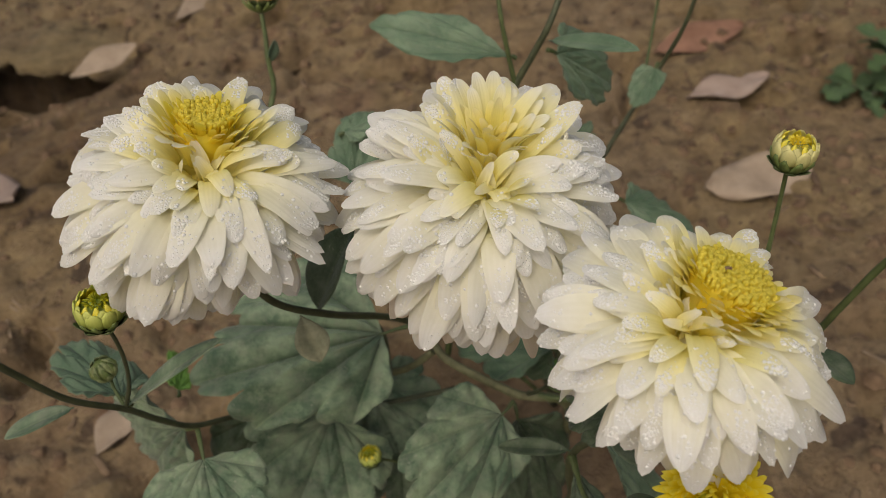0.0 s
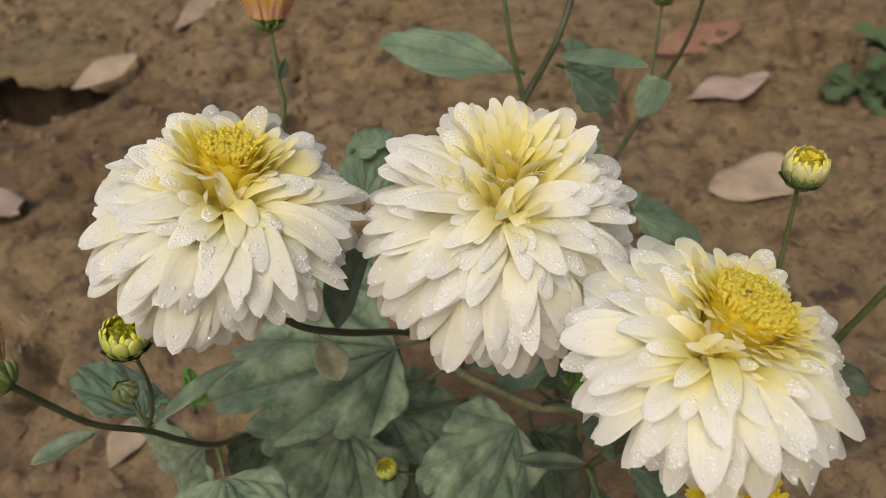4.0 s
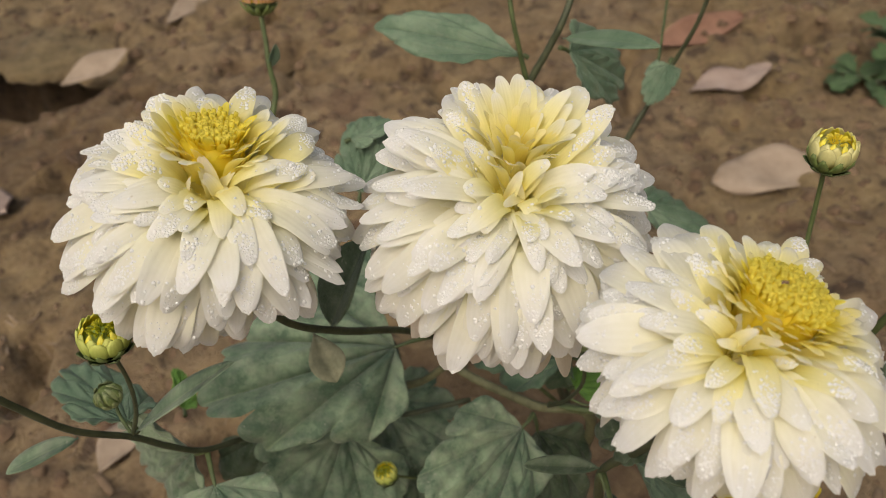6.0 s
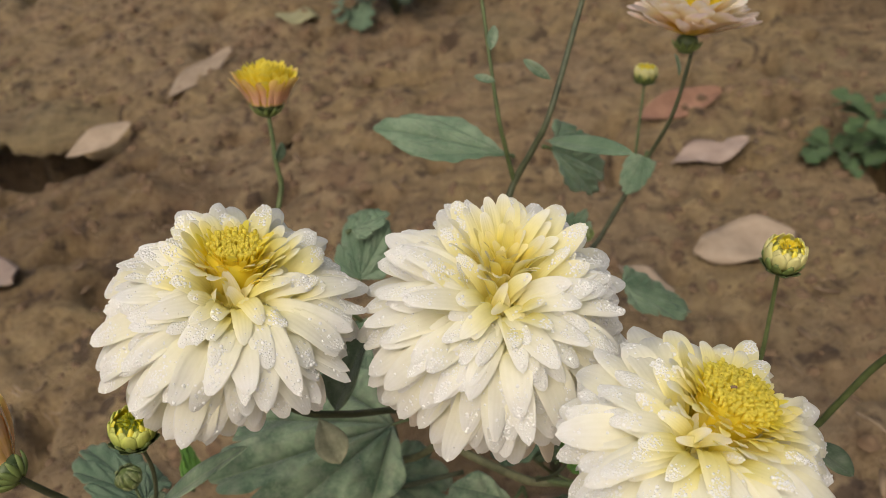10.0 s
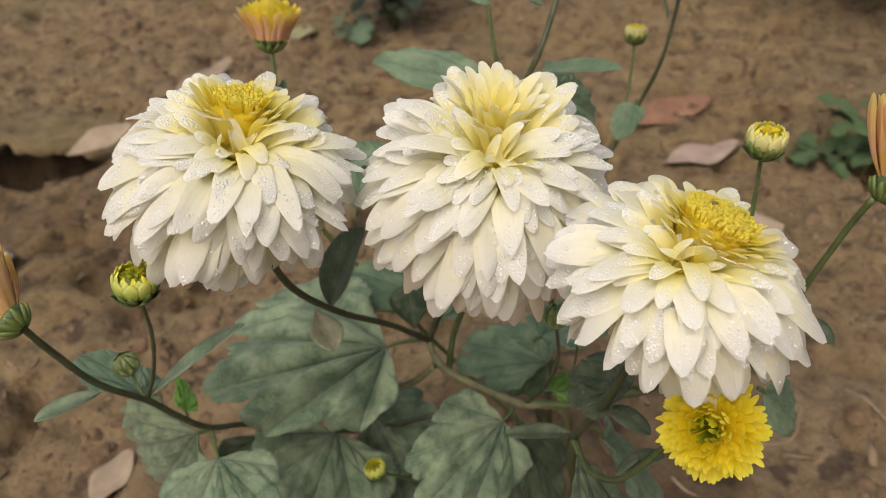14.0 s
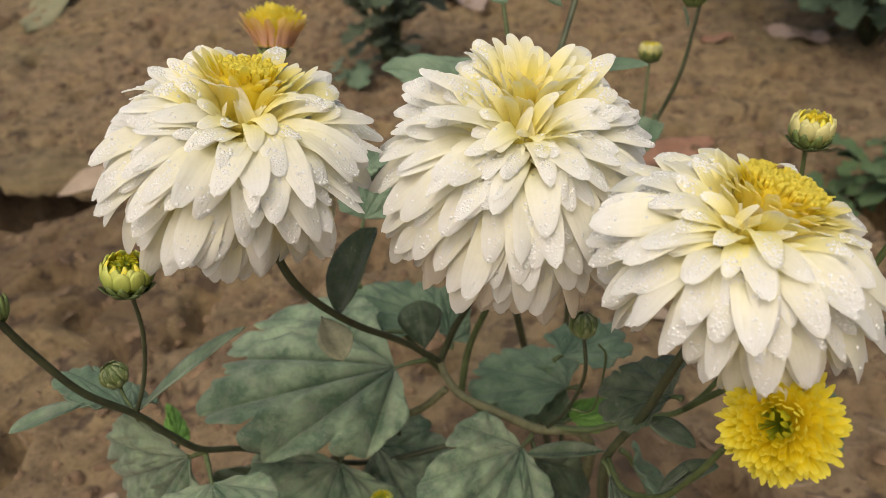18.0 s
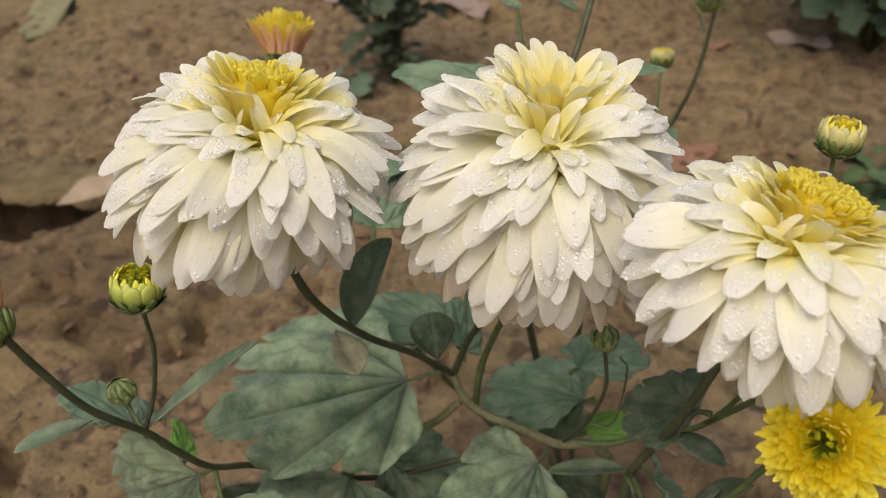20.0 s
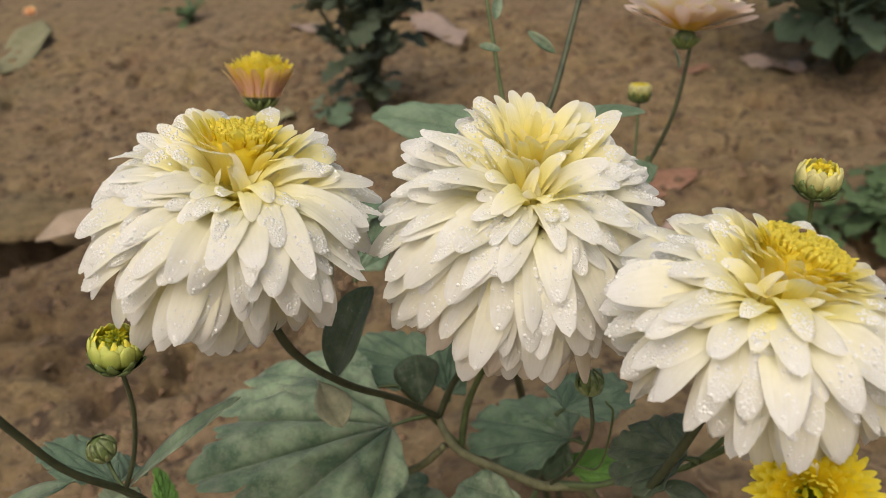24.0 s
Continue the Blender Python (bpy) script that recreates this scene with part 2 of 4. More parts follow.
s_col = mix(sn, math_node(sn, "MULTIPLY", ramp(sn, noise_tex(sn, 21.0, 3.0, 0.6), [(0.600, (0, 0, 0)), (0.660, (1, 1, 1))]), 0.75), s_col, (0.050, 0.030, 0.020))
s_col = mix(sn, math_node(sn, "MULTIPLY", ramp(sn, noise_tex(sn, 2.1, 3.0, 0.5), [(0.56, (0, 0, 0)), (0.66, (1, 1, 1))]), 0.35), s_col, (0.150, 0.135, 0.070))
sn.links.new(s_col, sp.inputs["Base Color"])
sp.inputs["Roughness"].default_value = 0.92
bump(sn, sp, math_node(sn, "ADD", s_mid, math_node(sn, "MULTIPLY", s_fine, 0.5)), 1.0, 0.014)


# ---- building helpers ----
def part(name, mesh, mat, parent=None, label=""):
    ob = new(name, mesh)
    if mat and not mesh.materials:
        mesh.materials.append(mat)
    if parent:
        ob.parent = parent
    return tagged(ob, label)


def mesh_from(name, verts, faces, mat, uvs=None):
    me = bpy.data.meshes.new(name)
    me.from_pydata([tuple(v) for v in verts], [], faces)
    me.polygons.foreach_set("use_smooth", [True] * len(me.polygons))
    if uvs is not None:
        lay = me.uv_layers.new(name="UVMap")
        index = np.zeros(len(me.loops), dtype=np.int32)
        me.loops.foreach_get("vertex_index", index)
        lay.data.foreach_set("uv", np.asarray(uvs, dtype=np.float32)[index].ravel())
    me.materials.append(mat)
    me.update()
    return me


def normals_of(g):
    du = np.gradient(g, axis=0)
    dv = np.gradient(g, axis=1)
    n = np.cross(du, dv)
    return n / np.maximum(np.linalg.norm(n, axis=2, keepdims=True), 1e-12)


def shell(name, g, thick, mat):
    """A thin closed sheet over a grid of points (rows along, columns across)."""
    n, m, _ = g.shape
    nor = normals_of(g)
    taper = np.ones((n, m, 1))
    taper[:, 0] = taper[:, -1] = 0.3
    taper[-1] = 0.3
    verts = np.concatenate([(g + nor * thick * taper / 2).reshape(-1, 3), (g - nor * thick * taper / 2).reshape(-1, 3)])
    uv = np.stack(np.meshgrid(np.linspace(0, 1, m), np.linspace(0, 1, n)), axis=2).reshape(-1, 2)
    k = n * m
    faces = []
    for i in range(n - 1):
        for j in range(m - 1):
            a, b, c, d = i * m + j, i * m + j + 1, (i + 1) * m + j + 1, (i + 1) * m + j
            faces.append((a, d, c, b))
            faces.append((k + a, k + b, k + c, k + d))
    rim = [i * m for i in range(n)] + [(n - 1) * m + j for j in range(1, m)] + [i * m + m - 1 for i in range(n - 2, -1, -1)] + [j for j in range(m - 2, 0, -1)]
    for a, b in zip(rim, rim[1:] + rim[:1]):
        faces.append((a, k + a, k + b, b))
    return mesh_from(name, verts, faces, mat, np.concatenate([uv, uv]))


def sheet(name, g, mat):
    """A petal as thin as it is: one sheet over a grid of points."""
    n, m, _ = g.shape
    uv = np.stack(np.meshgrid(np.linspace(0, 1, m), np.linspace(0, 1, n)), axis=2).reshape(-1, 2)
    faces = [(i * m + j, i * m + m + j, i * m + m + j + 1, i * m + j + 1) for i in range(n - 1) for j in range(m - 1)]
    return mesh_from(name, g.reshape(-1, 3), faces, mat, uv)


def spline(points, steps=7):
    """A smooth line through the points."""
    p = [Vector(q) for q in points]
    p = [p[0] * 2 - p[1]] + p + [p[-1] * 2 - p[-2]]
    out = []
    for i in range(1, len(p) - 2):
        for s in range(steps):
            t = s / steps
            a, b, c, d = p[i - 1], p[i], p[i + 1], p[i + 2]
            out.append(0.5 * (2 * b + (c - a) * t + (2 * a - 5 * b + 4 * c - d) * t * t + (3 * b - a - 3 * c + d) * t ** 3))
    out.append(p[-2])
    return out


def tube(name, points, r0, r1, mat, sides=9, steps=7, rib=0.08, thin_by=1.0):
    line = spline(points, steps)
    r0, r1 = r0 * thin_by, r1 * thin_by
    verts, faces, uvs = [], [], []
    side = Vector((0.3, 0.9, 0.2))
    n = len(line)
    rng = random.Random(n + int(abs(line[0].x) * 9999))
    for i, c in enumerate(line):
        d = (line[min(i + 1, n - 1)] - line[max(i - 1, 0)]).normalized()
        side = (side - d * side.dot(d)).normalized()
        up = d.cross(side)
        r = r0 + (r1 - r0) * i / (n - 1)
        r *= 1 + 0.10 * (rng.random() - 0.5)
        for k in range(sides):
            a = 2 * math.pi * k / sides
            q = r * (1 + (rib if k % 2 else -rib))
            verts.append(c + (side * math.cos(a) + up * math.sin(a)) * q)
            uvs.append((k / sides, i / n))
    for i in range(n - 1):
        for k in range(sides):
            l = (k + 1) % sides
            faces.append((i * sides + k, i * sides + l, (i + 1) * sides + l, (i + 1) * sides + k))
    faces.append(tuple(range(sides - 1, -1, -1)))
    faces.append(tuple((n - 1) * sides + k for k in range(sides)))
    return mesh_from(name, verts, faces, mat, uvs)


def frame_to(axis, turn=0.0):
    """A turn that lays z along the axis."""
    return Vector(axis).normalized().to_track_quat("Z", "Y").to_matrix().to_4x4() @ Matrix.Rotation(turn, 4, "Z")


# ---- flowers ----
def petal_grid(theta, delta, half, reach, base, tip_cup=-0.3, cup=0.25, point=2.4, twist=0.0, lean=0.8, n=13, m=7, notch=0.0, bend_side=0.0, ruffle=0.0, ring=0.0, curl=0.0, groove=0.06):
    """A petal of a unit flower: it starts near the middle and its tip lies at the angle theta from the axis, degrees."""
    def way(a):
        return np.array((math.sin(radians(a)), 0.0, math.cos(radians(a))))
    p0, p2 = base * way(min(theta, 70)), reach * way(theta)
    if ring:
        p0 = np.array((ring, 0.0, -0.04))
    p1 = lean * reach * way(theta - delta)
    if ring:
        p1[0] = max(p1[0], ring * 1.02)
    g = np.zeros((n, m, 3))
    for i in range(n):
        t = i / (n - 1)
        t = 1 - (1 - t) ** 1.55
        c = (1 - t) ** 2 * p0 + 2 * t * (1 - t) * p1 + t * t * p2
        d = 2 * (1 - t) * (p1 - p0) + 2 * t * (p2 - p1)
        d /= np.linalg.norm(d)
        nor = np.cross(d, (0, 1, 0))
        c = c - nor * curl * max(t - 0.62, 0) ** 2 * 4
        w = 0.30 + 0.70 * math.sin(math.pi / 2 * min(t / 0.70, 1)) ** 1.3
        if t > 0.70:
            w *= max(1 - ((t - 0.70) / 0.30) ** point, 0.0) ** 0.5
        w = max(w, 0.10) * half
        bend = cup + (tip_cup - cup) * t ** 2
        roll = twist * t
        for j in range(m):
            s = 2 * j / (m - 1) - 1
            y, z = s * w, bend * w * s * s + groove * w * math.cos(3 * math.pi * s)
            y, z = y * math.cos(roll) - z * math.sin(roll), y * math.sin(roll) + z * math.cos(roll)
            z += ruffle * w * s * math.sin(5.0 * t + 40 * ruffle)
            g[i, j] = c + (y + bend_side * t * t) * np.array((0, 1, 0)) + z * nor
            if i == n - 1:
                g[i, j] -= d * half * (0.10 * s * s + notch * (1 - abs(s)))
    return g


PETALS = {}


def petal(mat, theta, delta, half, reach, base, variant, **more):
    """A petal mesh from the shared stock, and its grid."""
    key = (mat.name, round(theta / 6), round(delta / 6), round(half, 2), round(reach, 1), variant, tuple(sorted(more.items())))
    if key not in PETALS:
        rng = random.Random(str(key))
        g = petal_grid(theta, delta + rng.uniform(-7, 7) * (1.5 if delta > 35 else 1.0), half * rng.uniform(0.88, 1.12), reach * rng.uniform(0.96, 1.04), base,
                       **{"twist": rng.uniform(-0.5, 0.5), "bend_side": rng.uniform(-0.09, 0.09) * reach, "ruffle": rng.uniform(-0.16, 0.16), "tip_cup": rng.uniform(-0.35, 0.12), "point": rng.uniform(1.9, 2.7), "curl": rng.uniform(-0.06, 0.20) * reach, "notch": rng.choice((0, 0, 0, 0.12)), **more})
        PETALS[key] = (sheet("petal", g, mat), g)
    return PETALS[key]


DROP = []
for ring, (rr, zz) in enumerate(((1.0, 0.0), (0.88, 0.47), (0.5, 0.86))):
    for k in range(7):
        DROP.append((rr * math.cos(k * math.tau / 7 + ring * 0.4), rr * math.sin(k * math.tau / 7 + ring * 0.4), zz))
DROP.append((0, 0, 1.0))
DROP = np.array(DROP)
DROP_FACES = [(r * 7 + k, r * 7 + (k + 1) % 7, (r + 1) * 7 + (k + 1) % 7, (r + 1) * 7 + k) for r in range(2) for k in range(7)] + [(14 + k, 14 + (k + 1) % 7, 21) for k in range(7)]


class Dew:
    """Collects drops on the petals of one flower."""

    def __init__(self, seed):
        self.rng = random.Random(seed)
        self.verts, self.faces, self.count = [], [], 0

    def wet(self, g, m, number, size, low=0.5):
        nor = normals_of(g)
        rot = m.to_3x3()
        n, k, _ = g.shape
        taken = []
        for _ in range(number):
            i = min(max(self.rng.gauss(0.5 + low / 2 - 0.03, 0.085), low - 0.1), 0.95) * (n - 1)
            j = min(max(self.rng.gauss(0.5, 0.17), 0.1), 0.9) * (k - 1)
            a, b, fa, fb = int(i), int(j), i % 1, j % 1
            p = (g[a, b] * (1 - fa) + g[a + 1, b] * fa) * (1 - fb) + (g[a, b + 1] * (1 - fa) + g[min(a + 1, n - 1), b + 1] * fa) * fb
            r = size * self.rng.choice((0.42, 0.5, 0.6, 0.75, 0.95, 1.25))
            if any(abs(p - q).sum() < (r + o) * 1.15 for q, o in taken):
                continue
            taken.append((p, r))
            v = nor[a, b]
            up = rot @ Vector(v)
            c = m @ Vector(p + v * 0.0015)
            q = np.array(up.to_track_quat("Z", "Y").to_matrix())
            self.verts.append((DROP * r * np.array((1, self.rng.uniform(0.85, 1.15), 0.52))) @ q.T + np.array(c))
            self.faces.extend(tuple(f + self.count for f in face) for face in DROP_FACES)
            self.count += len(DROP)

    def done(self, parent):
        me = mesh_from("dew", np.concatenate(self.verts), self.faces, DEW)
        return tagged(part("dew", me, DEW, parent, "clear dew drops beaded on the petals"), kind="stuff")


def receptacle(name, mat, rx=0.3, depth=0.35, sides=14):
    """The green cup under the petals of a unit flower."""
    verts, faces = [], []
    rows = [(0.10, -depth * 1.25), (rx * 0.7, -depth), (rx, -depth * 0.55), (rx * 0.95, -depth * 0.1), (rx * 0.5, 0.05), (0.02, 0.08)]
    for r, z in rows:
        for k in range(sides):
            a = k * math.tau / sides
            q = r * (1 + (0.05 if k % 2 else -0.05))
            verts.append((q * math.cos(a), q * math.sin(a), z))
    for i in range(len(rows) - 1):
        for k in range(sides):
            faces.append((i * sides + k, i * sides + (k + 1) % sides, (i + 1) * sides + (k + 1) % sides, (i + 1) * sides + k))
    faces.append(tuple(range(sides - 1, -1, -1)))
    return mesh_from(name, verts, faces, mat)


def sepal_grid(psi0, psi1, half, r, flare=0.0, n=7, m=5):
    """A scale that hugs a unit ball, from the angle psi0 to psi1 measured from below."""
    g = np.zeros((n, m, 3))
    for i in range(n):
        t = i / (n - 1)
        a = radians(psi0 + (psi1 - psi0) * t)
        rad = r * (1 + flare * t * t)
        w = half * math.sin(math.pi * (0.16 + 0.80 * t)) ** 0.8
        for j in range(m):
            s = 2 * j / (m - 1) - 1
            b = w * s / max(math.sin(a), 0.25)
            k = rad * (1 - 0.06 * s * s)
            g[i, j] = (k * math.sin(a) * math.cos(b), k * math.sin(a) * math.sin(b), -k * math.cos(a))
    return g


def add_sepals(head, mat, number, psi0, psi1, half, r, flare, rng, label="green sepal"):
    stock = [shell("sepal", sepal_grid(psi0, psi1 + rng.uniform(-6, 6), half * rng.uniform(0.9, 1.1), r, flare), 0.022, mat) for _ in range(2)]
    for i in range(number):
        ob = part("sepal", stock[i % 2], mat, head, label)
        ob.matrix_basis = Matrix.Rotation(i * math.tau / number + rng.uniform(-0.15, 0.15), 4, "Z")


def sunk(theta, pit):
    """How far from the middle the petals' tips lie, by the angle from the axis: the top of the flower is hollow."""
    t = min(theta / 52.0, 1.0)
    return pit + (1 - pit) * (1 - (1 - t) ** 2)


def ball(name, radius, mat, reach=180.0, rows=9, sides=20):
    """A lumpy ball, or a cap of one that reaches so many degrees from its top."""
    verts, faces = [], []
    for i in range(rows + 1):
        a = radians(max(reach * i / rows, 0.5))
        for k in range(sides):
            b = k * math.tau / sides
            q = radius * (1 + 0.03 * math.sin(5 * b + i) - (0.4 * (i / rows) ** 8 if reach < 170 else 0))
            verts.append((q * math.sin(a) * math.cos(b), q * math.sin(a) * math.sin(b), q * math.cos(a)))
    for i in range(rows):
        for k in range(sides):
            faces.append((i * sides + k, i * sides + sides + k, i * sides + sides + (k + 1) % sides, i * sides + (k + 1) % sides))
    faces.append(tuple(range(sides)))
    return mesh_from(name, verts, faces, mat, [(0.5, 0.35)] * len(verts))


def floret_mesh(mat, radius, length, seed):
    """A tubular floret along z: a narrow throat, a swollen head and a dimpled top."""
    rng = random.Random(seed)
    rows = ((0.55, 0.0, 0.3), (0.70, 0.45, 0.5), (1.0, 0.74, 0.7), (1.08, 0.90, 0.85), (0.72, 1.0, 1.0), (0.25, 0.94, 0.8))
    verts, uvs, sides = [], [], 6
    sway = (rng.uniform(-0.5, 0.5) * radius, rng.uniform(-0.5, 0.5) * radius)
    for r, z, v in rows:
        for k in range(sides):
            a = k * math.tau / sides
            q = radius * r * (1 + 0.18 * math.sin(3 * a + seed) * z)
            verts.append((q * math.cos(a) + sway[0] * z * z, q * math.sin(a) + sway[1] * z * z, z * length))
            uvs.append((0.5, v))
    faces = [(i * sides + k, i * sides + (k + 1) % sides, (i + 1) * sides + (k + 1) % sides, (i + 1) * sides + k) for i in range(len(rows) - 1) for k in range(sides)]
    faces.append(tuple((len(rows) - 1) * sides + k for k in range(sides)))
    return mesh_from("floret", verts, faces, mat, uvs)


def big_flower(parent, name, centre, axis, size, patch, patch_width, pit, seed, label, patch_depth=0.72, patch_kind="disc", number=190, last=134, turn=0.0, flat=0.82, girth=0.045, cream=34, flat_axis=Vector((0, 0, 1)), gap=None, core=0.45, aged=180):
    """A double bloom: petals in a spiral round a hollow top, with a patch of yellow florets beside it."""
    rng = random.Random(seed)
    head = part(name, receptacle(name, SEPAL_DARK), SEPAL_DARK, parent, label)
    m0 = Matrix.Translation(centre) @ frame_to(axis, turn)
    head.matrix_basis = m0 @ Matrix.Scale(size, 4)
    back = m0.to_3x3().inverted()
    to = (back @ Vector(patch)).normalized()
    dew = Dew(seed)
    part("inner_petals", ball("inner_petals", pit - 0.19, PALE), PALE, head, "pale yellow filler ball added to brighten the gaps between petals")
    rim = patch_width * (1.34 if patch_kind == "disc" else 1.2)
    c0, c1 = math.cos(radians(15)), math.cos(radians(last))
    for i in range(number):
        f = (i + 0.5) / number
        theta = math.degrees(math.acos(c0 + (c1 - c0) * f)) + rng.uniform(-5, 5)
        az = i * 2.39996 + rng.uniform(-0.22, 0.22)
        tip = Vector((math.sin(radians(theta)) * math.cos(az), math.sin(radians(theta)) * math.sin(az), math.cos(radians(theta))))
        near = math.degrees(tip.angle(to))
        if near < rim or gap and (m0.to_3x3() @ tip).angle(Vector(gap)) < radians(25):
            continue
        edge = near - rim
        mat = CREAM if theta < cream or edge < 14 else WHITE
        if theta > aged + rng.uniform(0, 22):
            mat = AGED
        half = 0.062 + girth * min(max((theta - 14) / 36, 0), 1)
        if edge < 10:
            half *= 0.8
        reach = sunk(theta, pit)
        delta = 50 if theta > 60 else 14 + 36 * (theta - 13) / 47
        if edge < 16:
            delta *= 0.55
        me, g = petal(mat, theta, delta, half, reach, 0.16, rng.randrange(5))
        ob = part("petal", me, mat, head)
        world_tip = m0.to_3x3() @ tip
        h = world_tip.dot(flat_axis) ** 2
        grow = 1 / math.sqrt(1 - h + h / flat ** 2)
        ob.matrix_basis = Matrix.Rotation(az, 4, "Z") @ Matrix.Rotation(rng.uniform(-0.10, 0.10), 4, "X") @ Matrix.Rotation(rng.uniform(-0.06, 0.06), 4, "Y") @ Matrix.Scale(grow * rng.uniform(0.90, 1.06), 4)
        if world_tip.z > -0.45 and world_tip.y < 0.75:
            lit = min(max((world_tip.z + 0.30) / 0.45, 0.06), 1.0)
            dew.wet(g, ob.matrix_basis, int(rng.choice((8, 60, 110, 150)) * lit) if theta > 24 else rng.randrange(12), 0.0108, 0.62)
    # florets of the yellow patch, in rings round the patch's own direction, growing into petals at its rim
    turn_to = to.to_track_quat("Z", "Y").to_matrix().to_4x4()
    small = 0.0135 if patch_kind == "disc" else 0.034
    hollow = 0.05 if core < 0.6 else 0.0
    if patch_kind == "disc":
        dome = part("disc", ball("disc", patch_depth - 0.03 - hollow, YELLOW, patch_width * 0.93), YELLOW, head, "yellow middle of packed florets")
        dome.matrix_basis = turn_to
    knobs = [floret_mesh(YELLOW, small * 0.92, 0.10, seed + i) for i in range(5)]
    th = 1.2
    while th < rim:
        over = max(th / patch_width - core, 0) / (1.34 - core) if patch_kind == "disc" else th / rim
        half = small + (0.058 if patch_kind == "disc" else 0.020) * over ** 1.2
        if patch_kind == "disc" and over >= 0.12:
            half = max(half, 0.024)
        ring_count = max(int(math.tau * math.sin(radians(th)) * patch_depth / ((1.85 if over < 0.12 else 2.3) * half)), 3)
        phase = rng.random() * 6.3
        ring_over = over
        for i in range(ring_count):
            over = ring_over
            az = phase + (i + rng.uniform(-0.25, 0.25)) * math.tau / ring_count
            angle = th + rng.uniform(-1.2, 1.2)
            tip = turn_to.to_3x3() @ Vector((math.sin(radians(angle)) * math.cos(az), math.sin(radians(angle)) * math.sin(az), math.cos(radians(angle))))
            from_eye = math.degrees(tip.angle(Vector((0, 0, 1))))
            if from_eye < 10 or rng.random() < 0.05:
                continue
            h = (m0.to_3x3() @ tip).dot(flat_axis) ** 2
            out = sunk(from_eye, pit) / math.sqrt(1 - h + h / flat ** 2)
            reach = patch_depth + (max(out, patch_depth + 0.06) - patch_depth) * min(over, 1.0) ** 1.3 + rng.uniform(-0.012, 0.012)
            if patch_kind == "disc" and over < 0.12:
                ob = part("floret", knobs[rng.randrange(5)], YELLOW, head)
                way = (tip + Vector((rng.uniform(-0.12, 0.12), rng.uniform(-0.12, 0.12), rng.uniform(-0.12, 0.12)))).to_track_quat("Z", "Y").to_matrix().to_4x4()
                ob.matrix_basis = Matrix.Translation(tip * (patch_depth - 0.092 - hollow * (1 - th / (core * patch_width + 2)) + rng.uniform(-0.012, 0.014))) @ way @ Matrix.Scale(rng.uniform(0.85, 1.15), 4)
                continue
            if patch_kind == "disc":
                mat = YELLOW if over < 0.36 + rng.uniform(-0.1, 0.1) else PALE if over < 0.74 + rng.uniform(-0.12, 0.12) else CREAM
                shape = dict(cup=0.25, tip_cup=-0.15, point=2.2, n=9, lean=0.82, curl=0.02, bend_side=rng.choice((-0.02, 0.0, 0.02)), twist=0.0)
                me, g = petal(mat, round(angle / 5) * 5 + 1, 9, round(half, 3), round(reach, 2), 0.36, rng.randrange(4), **shape)
            else:
                mat = PALE if over < 0.55 + rng.uniform(-0.2, 0.2) else CREAM
                me, g = petal(mat, round(angle / 5) * 5 + 1, 8, round(half, 3), round(reach, 2), 0.2, rng.randrange(4), cup=0.35, tip_cup=0.1, point=2.0, curl=0.02, bend_side=rng.choice((-0.03, 0.0, 0.03)))
            ob = part("floret", me, mat, head)
            ob.matrix_basis = turn_to @ Matrix.Rotation(az, 4, "Z") @ Matrix.Scale(rng.uniform(0.95, 1.04), 4)
        th += math.degrees((1.5 if over < 0.12 else 1.4) * half / patch_depth)
    # a few curled petals in the hollow
    for i in range(15):
        me, g = petal(CREAM, 9 + (i % 5) * 5, -26 if i % 2 else 30, 0.034 + 0.009 * (i % 3), pit - 0.05 + 0.022 * (i % 4), 0.2, i % 5, cup=0.6, tip_cup=0.5 if i % 3 else -0.4, point=2.4, curl=0.12 if i % 2 else -0.06)
        ob = part("petal", me, CREAM, head)
        ob.matrix_basis = Matrix.Rotation(i * 2.39996 + seed, 4, "Z")
    dew.done(head)
    return head


def small_flower(parent, name, base, axis, size, mats, label, first=6, last=48, number=70, seed=1, half=0.10, delta=-12, reach=1.0, inner=0.7, sepals=12, lean=0.62, ring=0.0):
    """A half-open or open bloom: narrow petals in a cup of green scales. base: where the stem ends."""
    rng = random.Random(seed)
    head = part(name, receptacle(name, SEPAL_DARK, 0.155 + 0.34 * ring, 0.17), SEPAL_DARK, parent, label)
    m0 = frame_to(axis)
    head.matrix_basis = Matrix.Translation(Vector(base) + m0.to_3x3() @ Vector((0, 0, 0.20 * size))) @ m0 @ Matrix.Scale(size, 4)
    for i in range(number):
        f = (i + 0.5) / number
        theta = first + (last - first) * f ** 0.6 + rng.uniform(-3, 3)
        mat = mats[min(int(f * len(mats)), len(mats) - 1)]
        me, g = petal(mat, theta, delta, half * (0.7 + 0.3 * f), reach * (inner + (1 - inner) * f), 0.12, rng.randrange(3), lean=lean, cup=0.35, tip_cup=0.2, point=2.0, curl=0.0, ring=round(ring * math.sqrt(f), 2))
        ob = part("petal", me, mat, head)
        ob.matrix_basis = Matrix.Rotation(i * 2.39996, 4, "Z") @ Matrix.Scale(rng.uniform(0.93, 1.07), 4)
    for tier in range(2):
        add_sepals(head, SEPAL if tier else SEPAL_DARK, sepals, 15, 62 + 14 * tier, 0.20, 0.18 + 0.34 * ring + 0.02 * tier, 0.08, rng)
    return head


